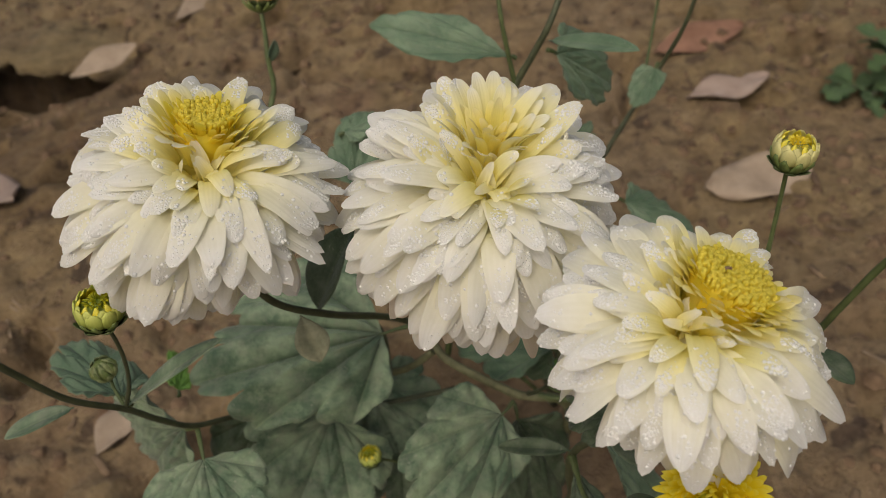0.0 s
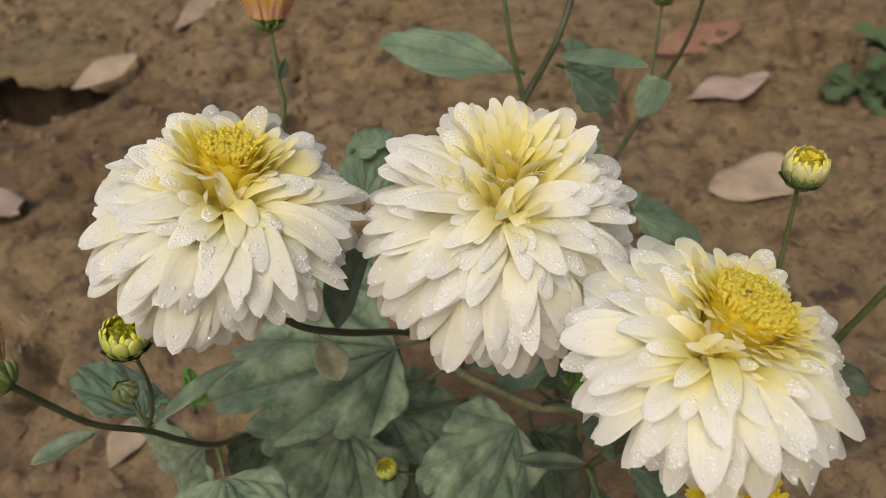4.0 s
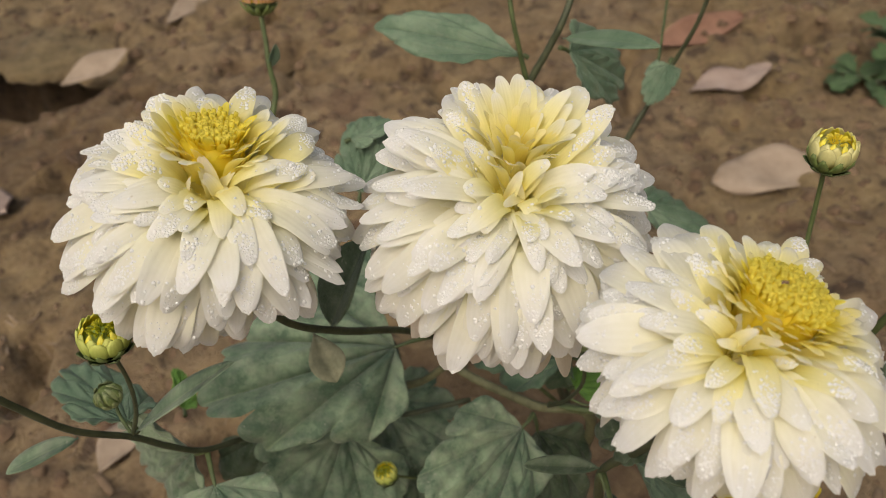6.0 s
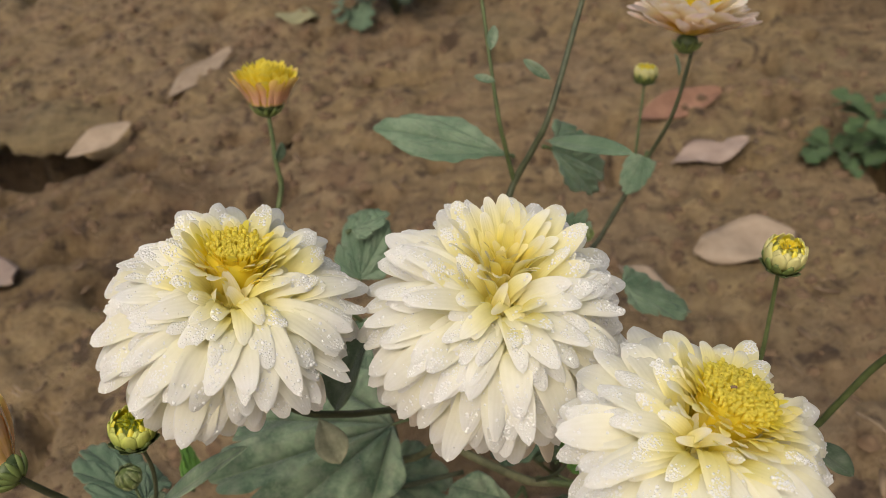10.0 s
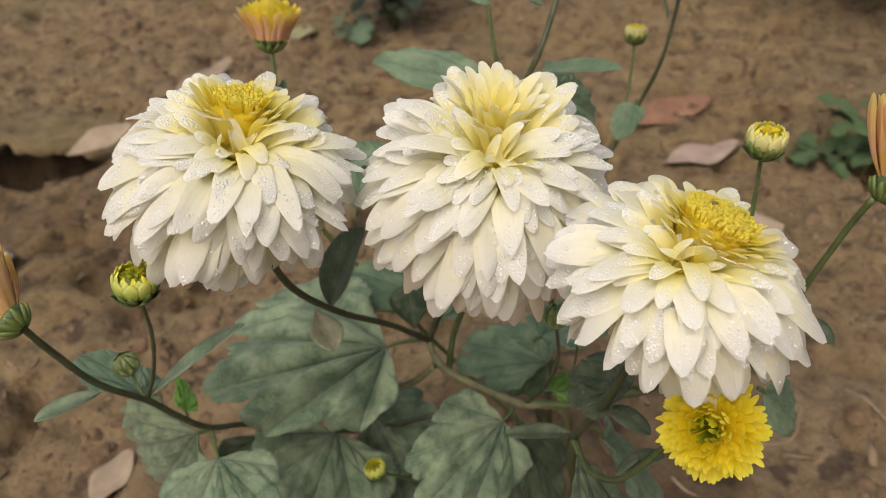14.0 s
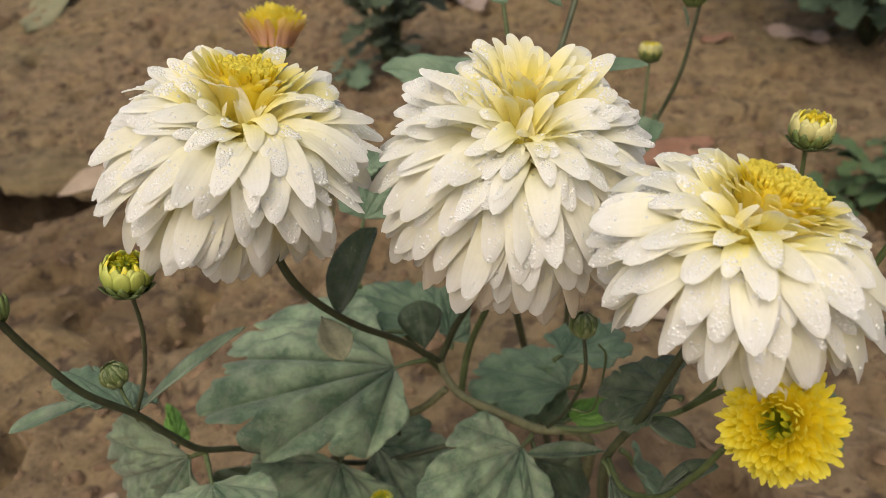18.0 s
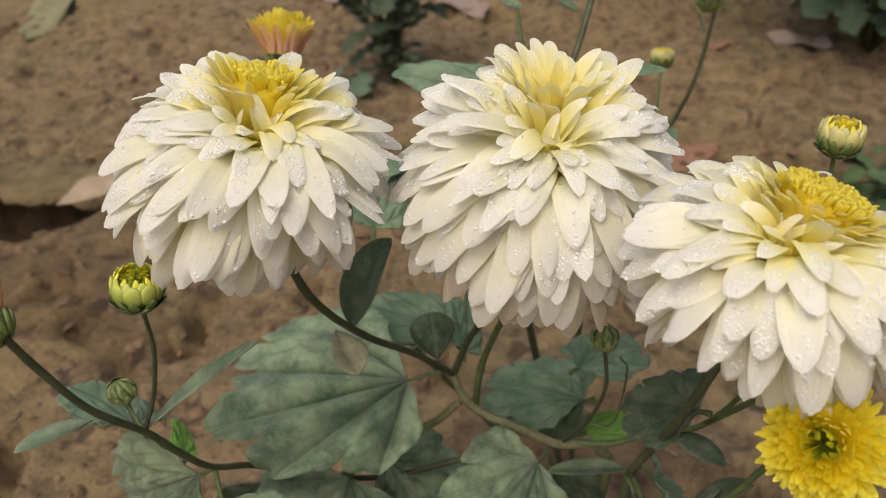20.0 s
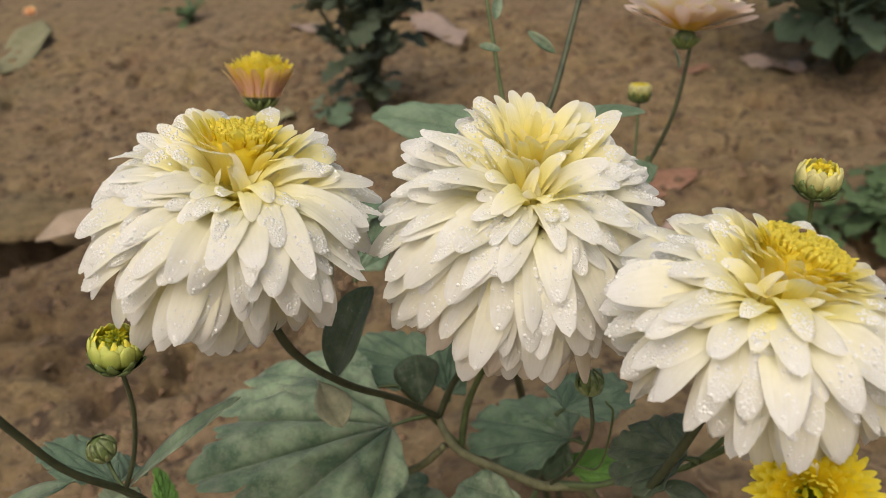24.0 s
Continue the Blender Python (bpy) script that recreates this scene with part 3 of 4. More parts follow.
def bud(parent, base, axis, size, seed, opening, label, petal_mat=None):
    """A bud: a ball of closed petals in green scales, opening at the top. opening 0: all green."""
    rng = random.Random(seed)
    verts, faces = [], []
    for i in range(9):
        a = math.pi * i / 8
        for k in range(14):
            b = k * math.tau / 14
            q = 0.84 if i < 6 else 0.78
            verts.append((q * math.sin(a) * math.cos(b), q * math.sin(a) * math.sin(b), -0.86 * math.cos(a) * ((0.55 if opening else 0.8) if i > 4 else 1)))
    for i in range(8):
        for k in range(14):
            faces.append((i * 14 + k, i * 14 + (k + 1) % 14, i * 14 + 14 + (k + 1) % 14, i * 14 + 14 + k))
    core_mat = petal_mat or SEPAL
    head = part("bud", mesh_from("bud", verts, faces, core_mat), core_mat, parent, label)
    m0 = frame_to(axis)
    head.matrix_basis = Matrix.Translation(Vector(base) + m0.to_3x3() @ Vector((0, 0, 0.85 * size))) @ m0 @ Matrix.Scale(size, 4)
    if opening:
        for tier, (end, half, mat) in enumerate(((140, 0.26, LEMON), (131, 0.38, petal_mat), (123, 0.46, petal_mat))):
            stock = shell("petal", sepal_grid(70, end, half, 0.88 + 0.05 * tier, 0.10 * opening), 0.03, mat)
            for i in range(9):
                ob = part("petal", stock, mat, head)
                ob.matrix_basis = Matrix.Rotation(i * math.tau / 9 + tier * 0.3 + rng.uniform(-0.1, 0.1), 4, "Z")
        top_mat = LIME if petal_mat == BUD_LIME else YELLOW
        me = petal(top_mat, 7, 6, 0.06, 0.76, 0.3, 1, cup=0.9, tip_cup=1.0, point=3.0)[0]
        for i in range(44):
            ob = part("floret", me, top_mat, head)
            ob.matrix_basis = Matrix.Rotation(i * 2.4, 4, "Z") @ Matrix.Rotation(0.75 * math.sqrt(rng.random()), 4, "Y") @ Matrix.Scale(rng.uniform(0.92, 1.1), 4)
        add_sepals(head, SEPAL, 9, 12, 92, 0.33, 1.0, 0.05, rng)
        add_sepals(head, SEPAL_DARK, 8, 10, 68, 0.34, 1.05, 0.14, rng)
    else:
        for tier in range(3):
            add_sepals(head, SEPAL_PALE if tier != 1 else SEPAL, 8, 10, 158 - 32 * tier, 0.36, 0.93 + 0.05 * tier, 0.0, rng)
    return head


# ---- leaves ----
def leaf_grid(length, width, lobes=0, cut=0.0, fold=0.15, droop=0.1, wave=0.02, seed=0, petiole=0.08, broad=0.6, twist=0.0, serrate=0.0, n=44, m=15):
    rng = random.Random(seed)
    off = rng.uniform(0, 9)
    g = np.zeros((n, m, 3))
    for i in range(n):
        u = i / (n - 1)
        v = max((u - petiole) / (1 - petiole), 0.0)
        env = math.sin(math.pi * v ** (math.log(0.5) / math.log(broad))) ** 0.58 if 0 < v < 1 else 0.0
        for j in range(m):
            s = 2 * j / (m - 1) - 1
            e = env
            if lobes:
                phase = v * lobes + (0.18 if s > 0 else 0.0) + 0.05 * math.sin(off + 3 * v)
                e *= 1 - cut * (abs(math.cos(math.pi * phase)) ** 7) * min(v * 3, 1)
            if serrate:
                e *= 1 - serrate * (0.5 + 0.5 * math.cos(v * 46 + (1.3 if s > 0 else 0)))
            half = width / 2 * max(e, 0.035 if u < 0.97 else 0.01)
            y = s * half
            x = length * u + (0.28 * abs(s) ** 1.3 * half * (1 - v) if lobes or broad > 0.5 else 0.0)
            z = abs(y) * fold - droop * length * u * u + wave * width * math.sin(9 * u + 2.2 * s + off) * abs(s)
            if lobes:
                z -= 0.02 * width * abs(s) * math.cos(math.pi * 2 * v * lobes)
            a = twist * u
            g[i, j] = (x, y * math.cos(a) - z * math.sin(a), y * math.sin(a) + z * math.cos(a) + droop * length * u)
    return g


def fan_grid(length, width, lobes=5, cut=0.28, droop=0.15, wave=0.04, seed=0, fold=0.1, rib=0.06, teeth=0.05, spread=86, n=17, m=171):
    """A lobed blade whose ribs spread from its stalk, with rounded lobes and small teeth; returns the grid and its UV."""
    rng = random.Random(seed)
    off, step = rng.uniform(0, 9), 2 * spread / lobes
    g, uv = np.zeros((n, m, 3)), np.zeros((n, m, 2))
    sizes = [rng.uniform(0.93, 1.05) for _ in range(lobes + 2)]
    for j in range(m):
        a = -spread + 2 * spread * j / (m - 1)
        k = a / step
        env = 0.44 + 0.56 * math.cos(radians(a) * 0.72) ** 1.5
        near = int(math.floor(k + 0.5))
        env *= 1 + (sizes[near + lobes // 2 + 1] - 1) * math.cos(math.pi * (k - near)) ** 2
        env *= 1 - cut * (1 - abs(math.cos(math.pi * k)) ** 0.42)
        env *= 1 - teeth * (1 - abs(math.cos(2.5 * math.pi * k + 0.9 * math.sin(off + near))) ** 0.5)
        for i in range(n):
            t = i / (n - 1)
            r = env * (0.015 + 0.985 * t)
            x, y = r * math.cos(radians(a)), r * math.sin(radians(a))
            z = rib * 1.35 * abs(math.sin(math.pi * k)) ** 0.8 * t ** 0.8 * (1.2 - 0.6 * t)
            z += 0.020 * math.sin(24 * (r - 0.5 * abs(k - near)) + 2 * off) * abs(math.sin(math.pi * k)) * min(2 * t, 1)
            z += wave * math.sin(3.1 * radians(a) + off) * t * t + fold * abs(y) - droop * (x * x + 0.8 * y * y)
            g[i, j] = (x, y, z)
            uv[i, j] = (0.5 + 0.5 * abs(math.sin(math.pi * k / 1.0)) ** 0.8 * t ** 0.6, t)
    wide = g[:, :, 1].max() - g[:, :, 1].min()
    g[:, :, 0] *= length
    g[:, :, 1] *= width / wide
    g[:, :, 2] *= 0.5 * (length + width / wide)
    return g, uv


def fan_leaf(base, tip, side, width, mat, seed=0, label="", stalk=0.12, thick=0.0007, **shape):
    base, tip, side = Vector(base), Vector(tip), Vector(side)
    x = (tip - base).normalized()
    z = x.cross(side - base).normalized()
    if z.dot(Vector((0, -0.7, 0.7))) < 0:
        z = -z
    y = z.cross(x)
    full = (tip - base).length
    g, uv = fan_grid(full * (1 - stalk), width, seed=seed, **shape)
    me = shell("leaf", g, thick, mat)
    flat_uv = np.concatenate([uv.reshape(-1, 2)] * 2)
    index = np.zeros(len(me.loops), dtype=np.int32)
    me.loops.foreach_get("vertex_index", index)
    me.uv_layers[0].data.foreach_set("uv", flat_uv[index].astype(np.float32).ravel())
    ob = part("leaf", me, mat, None, label)
    ob.matrix_basis = Matrix.Translation(base + x * full * stalk) @ Matrix((x, y, z)).transposed().to_4x4()
    line = [Vector((-full * stalk, 0, 0.0)), Vector((-full * stalk * 0.4, 0, full * 0.012)), Vector((full * 0.03, 0, -0.0004)), Vector((full * 0.3, 0, -0.001))]
    part("petiole", tube("petiole", line, 0.0013, 0.0004, STEM, 7, 4), STEM, ob, "pale green leaf stalk")
    return ob


def leaf(parent, base, tip, side, width, mat, seed=0, label="", name="leaf", thick=0.0007, **shape):
    base, tip, side = Vector(base), Vector(tip), Vector(side)
    x = (tip - base).normalized()
    z = x.cross(side - base).normalized()
    if z.dot(Vector((0, -0.7, 0.7))) < 0:
        z = -z
    y = z.cross(x)
    me = shell(name, leaf_grid((tip - base).length, width, seed=seed, **shape), thick, mat)
    ob = part(name, me, mat, parent, label)
    ob.matrix_basis = Matrix.Translation(base) @ Matrix((x, y, z)).transposed().to_4x4()
    return ob


LOBED = dict(lobes=5, cut=0.19, fold=0.06, droop=0.14, wave=0.04)
LANCE = dict(fold=0.35, droop=0.06, wave=0.02, broad=0.5, petiole=0.04, n=26, m=9)


# ---- ground ----
def bank_line(x):
    """Where the bank's edge runs, and how marked it is."""
    return 1.130 + 0.05 * (x + 0.5) - 0.45 * max(x + 0.46, 0) + 0.045 * noise.noise((x * 9, 0, 0)) + 0.018 * noise.noise((x * 31, 2, 0)), min(max((-0.37 - x) / 0.14, 0), 1) * min(max((x + 1.5) / 0.4, 0), 1)


def rise(x, y):
    """The soil's height: a low bank behind a crevice, lumps and hollows."""
    z = 0.012 * noise.noise((x * 5, y * 5, 0.3)) + 0.009 * noise.noise((x * 14, y * 14, 1.7)) + 0.0085 * noise.noise((x * 34, y * 34, 4.1)) + 0.0050 * noise.noise((x * 75, y * 75, 2.2))
    lump = noise.noise((x * 22, y * 22, 8.0))
    z += 0.022 * max(lump - 0.2, 0)
    hole = noise.noise((x * 17 + 3, y * 17, 5.0))
    z -= 0.13 * max(hole - 0.24, 0)
    z *= max(1 - max(-0.95 - x, x - 1.05, 0.30 - y, y - 2.0, 0) / 0.3, 0)
    if -1.6 < x < 0.1:
        line, k = bank_line(x)
        d = y - line
        if d < 0.06:
            z -= 0.065 * k * math.exp(min(d, 0) / 0.14) * min((0.06 - d) / 0.02, 1)
        z -= 0.09 * k * math.exp(-((d - 0.020) / 0.034) ** 2)
    far = max(math.hypot(x, y - 1) - 3.0, 0)
    return z + 0.03 * min(far, 8) * noise.noise((x * 0.2, y * 0.2, 0))


def spaced(low, high, step, out):
    a = list(np.arange(low, high, step))
    grow, left, right = step, [], []
    p = low
    while p > -out:
        grow *= 1.35
        p -= grow
        left.append(p)
    p, grow = a[-1], step
    while p < out:
        grow *= 1.35
        p += grow
        right.append(p)
    return left[::-1] + a + right


gx, gy = spaced(-0.95, 1.05, 0.0072, 600), spaced(0.30, 2.0, 0.0072, 600)
g_verts = [(x, y, rise(x, y)) for y in gy for x in gx]
w_ = len(gx)
g_faces = [(j * w_ + i, j * w_ + i + 1, j * w_ + w_ + i + 1, j * w_ + w_ + i) for j in range(len(gy) - 1) for i in range(w_ - 1)]
ground = new("ground", mesh_from("ground", g_verts, g_faces, SOIL))
tagged(ground, "bare brown garden soil, damp and lumpy", "soil", kind="structure")

CREVICE_SHADE = SOIL.copy()
CREVICE_SHADE.name = "damp_soil"
crevice_nodes = CREVICE_SHADE.node_tree
crevice_in = crevice_nodes.nodes["Principled BSDF"].inputs["Base Color"]
crevice_from = crevice_in.links[0].from_socket
crevice_nodes.links.new(mix(crevice_nodes, 1.0, crevice_from, (0.36, 0.33, 0.32), "MULTIPLY"), crevice_in)
ground.data.materials.append(CREVICE_SHADE)
SOIL_SHADE = SOIL.copy()
SOIL_SHADE.name = "moist_soil"
soil_shade_nodes = SOIL_SHADE.node_tree
soil_shade_in = soil_shade_nodes.nodes["Principled BSDF"].inputs["Base Color"]
soil_shade_nodes.links.new(mix(soil_shade_nodes, 1.0, soil_shade_in.links[0].from_socket, (0.70, 0.66, 0.64), "MULTIPLY"), soil_shade_in)
ground.data.materials.append(SOIL_SHADE)
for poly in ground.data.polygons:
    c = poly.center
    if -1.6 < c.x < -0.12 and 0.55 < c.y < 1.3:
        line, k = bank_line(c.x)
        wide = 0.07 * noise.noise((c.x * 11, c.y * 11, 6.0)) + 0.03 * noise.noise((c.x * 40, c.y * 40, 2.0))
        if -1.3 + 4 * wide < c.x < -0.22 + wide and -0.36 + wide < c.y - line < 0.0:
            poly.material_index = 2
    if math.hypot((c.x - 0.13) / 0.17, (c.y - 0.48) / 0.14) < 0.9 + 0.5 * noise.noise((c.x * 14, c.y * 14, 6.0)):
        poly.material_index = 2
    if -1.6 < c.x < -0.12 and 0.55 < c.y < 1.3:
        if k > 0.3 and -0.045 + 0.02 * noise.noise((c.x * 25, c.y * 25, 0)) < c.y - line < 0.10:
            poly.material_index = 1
# the overhanging lip of the bank
lip_g = []
for i in range(150):
    x = -1.55 + 1.42 * i / 149
    line, k = bank_line(x)
    row = []
    for d, z in ((0.16, -0.025), (0.06, -0.022), (0.012, -0.016), (-0.014, -0.010), (-0.020, -0.002), (-0.006, 0.005), (0.04, 0.007), (0.10, 0.004), (0.16, -0.012), (0.17, -0.03)):
        n1 = noise.noise((x * 17, d * 17, 3.0)) * 0.011 + noise.noise((x * 60, d * 60, 1.0)) * 0.006
        row.append((x, line + d + n1 * 1.6, (z + n1) * k + (1 - k) * -0.03))
    lip_g.append(row)
lip_g = np.array(lip_g)
lip = new("soil_bank", mesh_from("soil_bank", lip_g.reshape(-1, 3), [(i * 10 + j, i * 10 + j + 1, i * 10 + j + 11, i * 10 + j + 10) for i in range(149) for j in range(9)], SOIL))
lip.data.materials.append(CREVICE_SHADE)
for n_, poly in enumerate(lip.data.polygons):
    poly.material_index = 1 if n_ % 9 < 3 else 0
tagged(lip, "crumbling overhanging edge of a soil bank", "soil", kind="structure")

rng = random.Random(5)
lump = []
for k in range(12):
    a = k * math.tau / 6
    lump.append((math.cos(a + (0.5 if k > 5 else 0)), math.sin(a + (0.5 if k > 5 else 0)), -0.2 if k < 6 else 0.5))
lump = np.array(lump + [(0, 0, 0.8)])
lump[6:12, :2] *= 0.65
lump_faces = [(k, (k + 1) % 6, 6 + (k + 1) % 6, 6 + k) for k in range(6)] + [(6 + k, 6 + (k + 1) % 6, 12) for k in range(6)]
c_verts, c_faces = [], []
for i in range(14000):
    x, y = rng.uniform(-1.0, 1.1), 0.3 + 1.8 * rng.random() ** 1.5
    if noise.noise((x * 3, y * 3, 11)) < rng.uniform(-0.35, 0.3):
        continue
    r = 0.0018 + 0.010 * rng.random() ** 3
    a = rng.random() * 6.3
    q = lump * np.array((r, r * rng.uniform(0.6, 1.1), r * rng.uniform(0.5, 0.9))) * np.array([[rng.uniform(0.75, 1.25)] * 3 for _ in range(13)])
    rot = np.array(((math.cos(a), -math.sin(a), 0), (math.sin(a), math.cos(a), 0), (0, 0, 1)))
    k = 13 * len(c_verts)
    c_verts.append(q @ rot.T + (x, y, rise(x, y)))
    c_faces.extend(tuple(f + k for f in face) for face in lump_faces)
clods = new("soil_clods", mesh_from("soil_clods", np.concatenate(c_verts), c_faces, CLOD))
tagged(clods, "crumbs and small clods of brown earth on the soil", "clods", kind="stuff")


# ---- dead leaves and straw on the soil ----
l_rng = random.Random(77)
LITTER = plain_material("litter", [(0.3, (0.10, 0.058, 0.033)), (0.55, (0.20, 0.135, 0.08)), (0.75, (0.30, 0.22, 0.14))], 30.0, 0.85, 160.0, coords="Object")
bit_v, bit_f = [], []
for i in range(750):
    x, y = l_rng.uniform(-0.8, 1.0), 0.36 + 1.3 * l_rng.random() ** 1.3
    a, l, w = l_rng.random() * 6.3, l_rng.uniform(0.003, 0.013), l_rng.uniform(0.0012, 0.004)
    z = rise(x, y) + 0.001
    c, d = math.cos(a), math.sin(a)
    bend = l_rng.uniform(0.0005, 0.003)
    k = len(bit_v)
    for u in (-1, 0, 1):
        for v in (-1, 1):
            for top in (0, 0.0008):
                px, py = u * l, v * w * (1 if u == 0 else l_rng.uniform(0.3, 0.8))
                bit_v.append((x + px * c - py * d, y + px * d + py * c, z + top + (bend if u else 0)))
    for u in (0, 4):
        bit_f += [(k + u + 1, k + u + 5, k + u + 7, k + u + 3), (k + u, k + u + 2, k + u + 6, k + u + 4), (k + u, k + u + 4, k + u + 5, k + u + 1), (k + u + 2, k + u + 3, k + u + 7, k + u + 6)]
    bit_f += [(k, k + 1, k + 3, k + 2), (k + 8, k + 10, k + 11, k + 9)]
litter = new("leaf_litter", mesh_from("leaf_litter", bit_v, bit_f, LITTER))
tagged(litter, "small dry bits of leaf and bark strewn on the soil", "litter", kind="stuff")


def dead_leaf(a, b, width, mat, label, seed, lift=0.006, curl=0.22, tilt=0.0, ends=None):
    """A fallen leaf whose stalk end lies at a and tip at b, on the soil."""
    a, b = Vector((*a, 0)), Vector((*b, 0))
    a.z, b.z = rise(a.x, a.y) + lift, rise(b.x, b.y) + lift
    if ends:
        a.z, b.z = ends
    x = (b - a).normalized()
    y = Vector((0, 0, 1)).cross(x).normalized()
    z = x.cross(y)
    m = Matrix((x, y, z)).transposed().to_4x4() @ Matrix.Rotation(tilt, 4, "X")
    g = leaf_grid((b - a).length, width, fold=curl, droop=-0.07, wave=0.10, seed=seed, petiole=0.03, broad=0.5, n=24, m=9)
    ob = part("dead_leaf", shell("dead_leaf", g, 0.0012, mat), mat)
    ob.matrix_basis = Matrix.Translation(a) @ m
    gaps = sorted((ob.matrix_basis @ Vector(p)).z - rise(*(ob.matrix_basis @ Vector(p)).xy) for p in g.reshape(-1, 3)[::5])
    if not ends:
        ob.matrix_basis = Matrix.Translation((0, 0, 0.001 - gaps[len(gaps) // 12])) @ ob.matrix_basis
    return tagged(ob, label, "dead leaf", "fallen leaves")


dead_leaf((-0.451, 1.064), (-0.370, 1.116), 0.036, DRY_LEAF, "curled beige dead leaf lying on the soil bank", 1, tilt=0.45, ends=(0.008, 0.022))
dead_leaf((-0.3470, 1.2050), (-0.2680, 1.3300), 0.042, DRY_LEAF, "pale beige dead leaf lying on bare soil", 2, tilt=0.15)
dead_leaf((0.3010, 1.0200), (0.4210, 1.0690), 0.040, DRY_BROWN, "reddish-brown dead leaf with a curled edge", 3, tilt=0.5, curl=0.35)
dead_leaf((0.3220, 0.9160), (0.4220, 0.9520), 0.045, DRY_PINK, "crumpled pinkish-grey dead leaf on the soil", 4, curl=0.1)
dead_leaf((0.3060, 0.7520), (0.4160, 0.7730), 0.056, DRY_LEAF, "flat beige dead leaf lying on the soil", 5, tilt=0.25, curl=0.1)
dead_leaf((-0.2230, 1.4870), (-0.1430, 1.4360), 0.050, DRY_GREEN, "pale yellowish-green fallen leaf", 6, curl=0.1)
dead_leaf((-0.4990, 0.8480), (-0.4220, 0.7990), 0.055, DRY_PINK, "large pinkish-brown dead leaf on the soil", 7, curl=0.1)
dead_leaf((-0.2280, 0.4690), (-0.2070, 0.5200), 0.030, DRY_LEAF, "pale curled dead leaf under the plant", 8, curl=0.3)
dead_leaf((0.6410, 1.5150), (0.7250, 1.4370), 0.060, DRY_PINK, "flat greyish-brown dead leaf on the soil", 9, curl=0.1)
dead_leaf((-0.8120, 1.8760), (-0.8820, 2.3310), 0.10, DRY_GREEN, "broad pale green fallen leaf on the soil", 10, curl=0.12)
dead_leaf((0.0750, 2.0310), (0.1670, 1.7910), 0.09, DRY_PINK, "broad pale pinkish dead leaf on the soil", 11, curl=0.1)
dead_leaf((0.5190, 1.4790), (0.5840, 1.4910), 0.030, DRY_BROWN, "small dark brown dead leaf on the soil", 12, curl=0.3)
dead_leaf((0.2270, 0.7390), (0.2730, 0.6940), 0.030, DRY_LEAF, "pale dead leaf under the plant", 13, curl=0.2)
dead_leaf((-0.2140, 2.0620), (-0.1240, 1.9800), 0.04, DRY_PINK, "small pinkish dead leaf on the soil", 14, curl=0.2)


def straw(points, r, label="dry straw stalk lying on the soil"):
    r *= 0.7
    pts = [Vector((x, y, rise(x, y) + r * 0.6)) for x, y in points]
    ob = part("straw", tube("straw", pts, r, r * 0.7, STRAW, 6, 5), STRAW)
    return tagged(ob, label, "straw", "straw bits")


straw([(-0.3620, 0.6420), (-0.3270, 0.6230), (-0.2920, 0.6070)], 0.0016)
straw([(-0.3680, 0.6300), (-0.3460, 0.5960)], 0.003)
straw([(0.3820, 0.5320), (0.3910, 0.5110), (0.4050, 0.4910)], 0.0022)
straw([(0.2240, 0.4590), (0.2360, 0.4460), (0.2620, 0.4280)], 0.002)
straw([(0.2960, 0.4830), (0.3240, 0.4860), (0.3430, 0.5180)], 0.0014, "thin bent dry stalk on the soil")
straw([(-0.3630, 0.6370), (-0.3330, 0.6220), (-0.3210, 0.6120)], 0.0016)
straw([(-0.3150, 0.5430), (-0.2970, 0.5480), (-0.2650, 0.5250)], 0.0012)
for i in range(70):
    x, y = rng.uniform(-0.75, 0.9), rng.uniform(0.45, 1.5)
    a, l = rng.random() * 6.3, rng.uniform(0.008, 0.035)
    straw([(x, y), (x + l * 0.5 * math.cos(a), y + l * 0.5 * math.sin(a)), (x + l * math.cos(a + 0.3), y + l * math.sin(a + 0.3))], rng.uniform(0.0006, 0.0013), "small bit of dry straw on the soil")

# ---- the near chrysanthemum plant ----
plant = new("chrysanthemum_plant")
plant.location = (0.10, 0.40, rise(0.10, 0.40))
tagged(plant, "chrysanthemum plant with large white double blooms wet with dew", "flower plant", "chrysanthemum plants")


def adopt(ob, owner):
    ob.parent = owner
    ob.matrix_parent_inverse = Matrix.Translation(owner.location).inverted()
    return ob


def stem(owner, points, r0, r1, mat=STEM, label=""):
    return adopt(part("stem", tube("stem", points, r0, r1, mat, thin_by=0.68), mat, None, label), owner)


def on(owner, ob):
    return adopt(ob, owner)


on(plant, big_flower(None, "flower", (0.0034, 0.2912, 0.3856), (0.36, -0.44, 0.82), 0.0450, (0.27, 0.08, 0.96), 25, 0.65, 3,
                     "large white double bloom with a yellow middle, dewy", patch_depth=0.755, flat=0.82, last=129, number=262, girth=0.040))
on(plant, big_flower(None, "flower", (0.0919, 0.2924, 0.3721), (0.10, -0.46, 0.86), 0.0458, (0.16, 0.0, 0.98), 19, 0.68, 8,
                     "large white double bloom with a pale yellow hollow middle, dewy", patch_depth=0.78, patch_kind="narrow", flat=1.0, number=330, girth=0.033, cream=27, aged=100))
on(plant, big_flower(None, "flower", (0.1453, 0.2337, 0.3690), (-0.12, -0.40, 0.90), 0.0426, (0.42, 0.08, 0.90), 31, 0.56, 14,
                     "large white double bloom with a broad yellow disc, dewy", patch_depth=0.70, flat=0.74, last=120, number=232, girth=0.044, cream=36, core=0.6, gap=(-0.62, -0.42, -0.66), flat_axis=Vector((0.36, 0.10, 0.93)).normalized()))

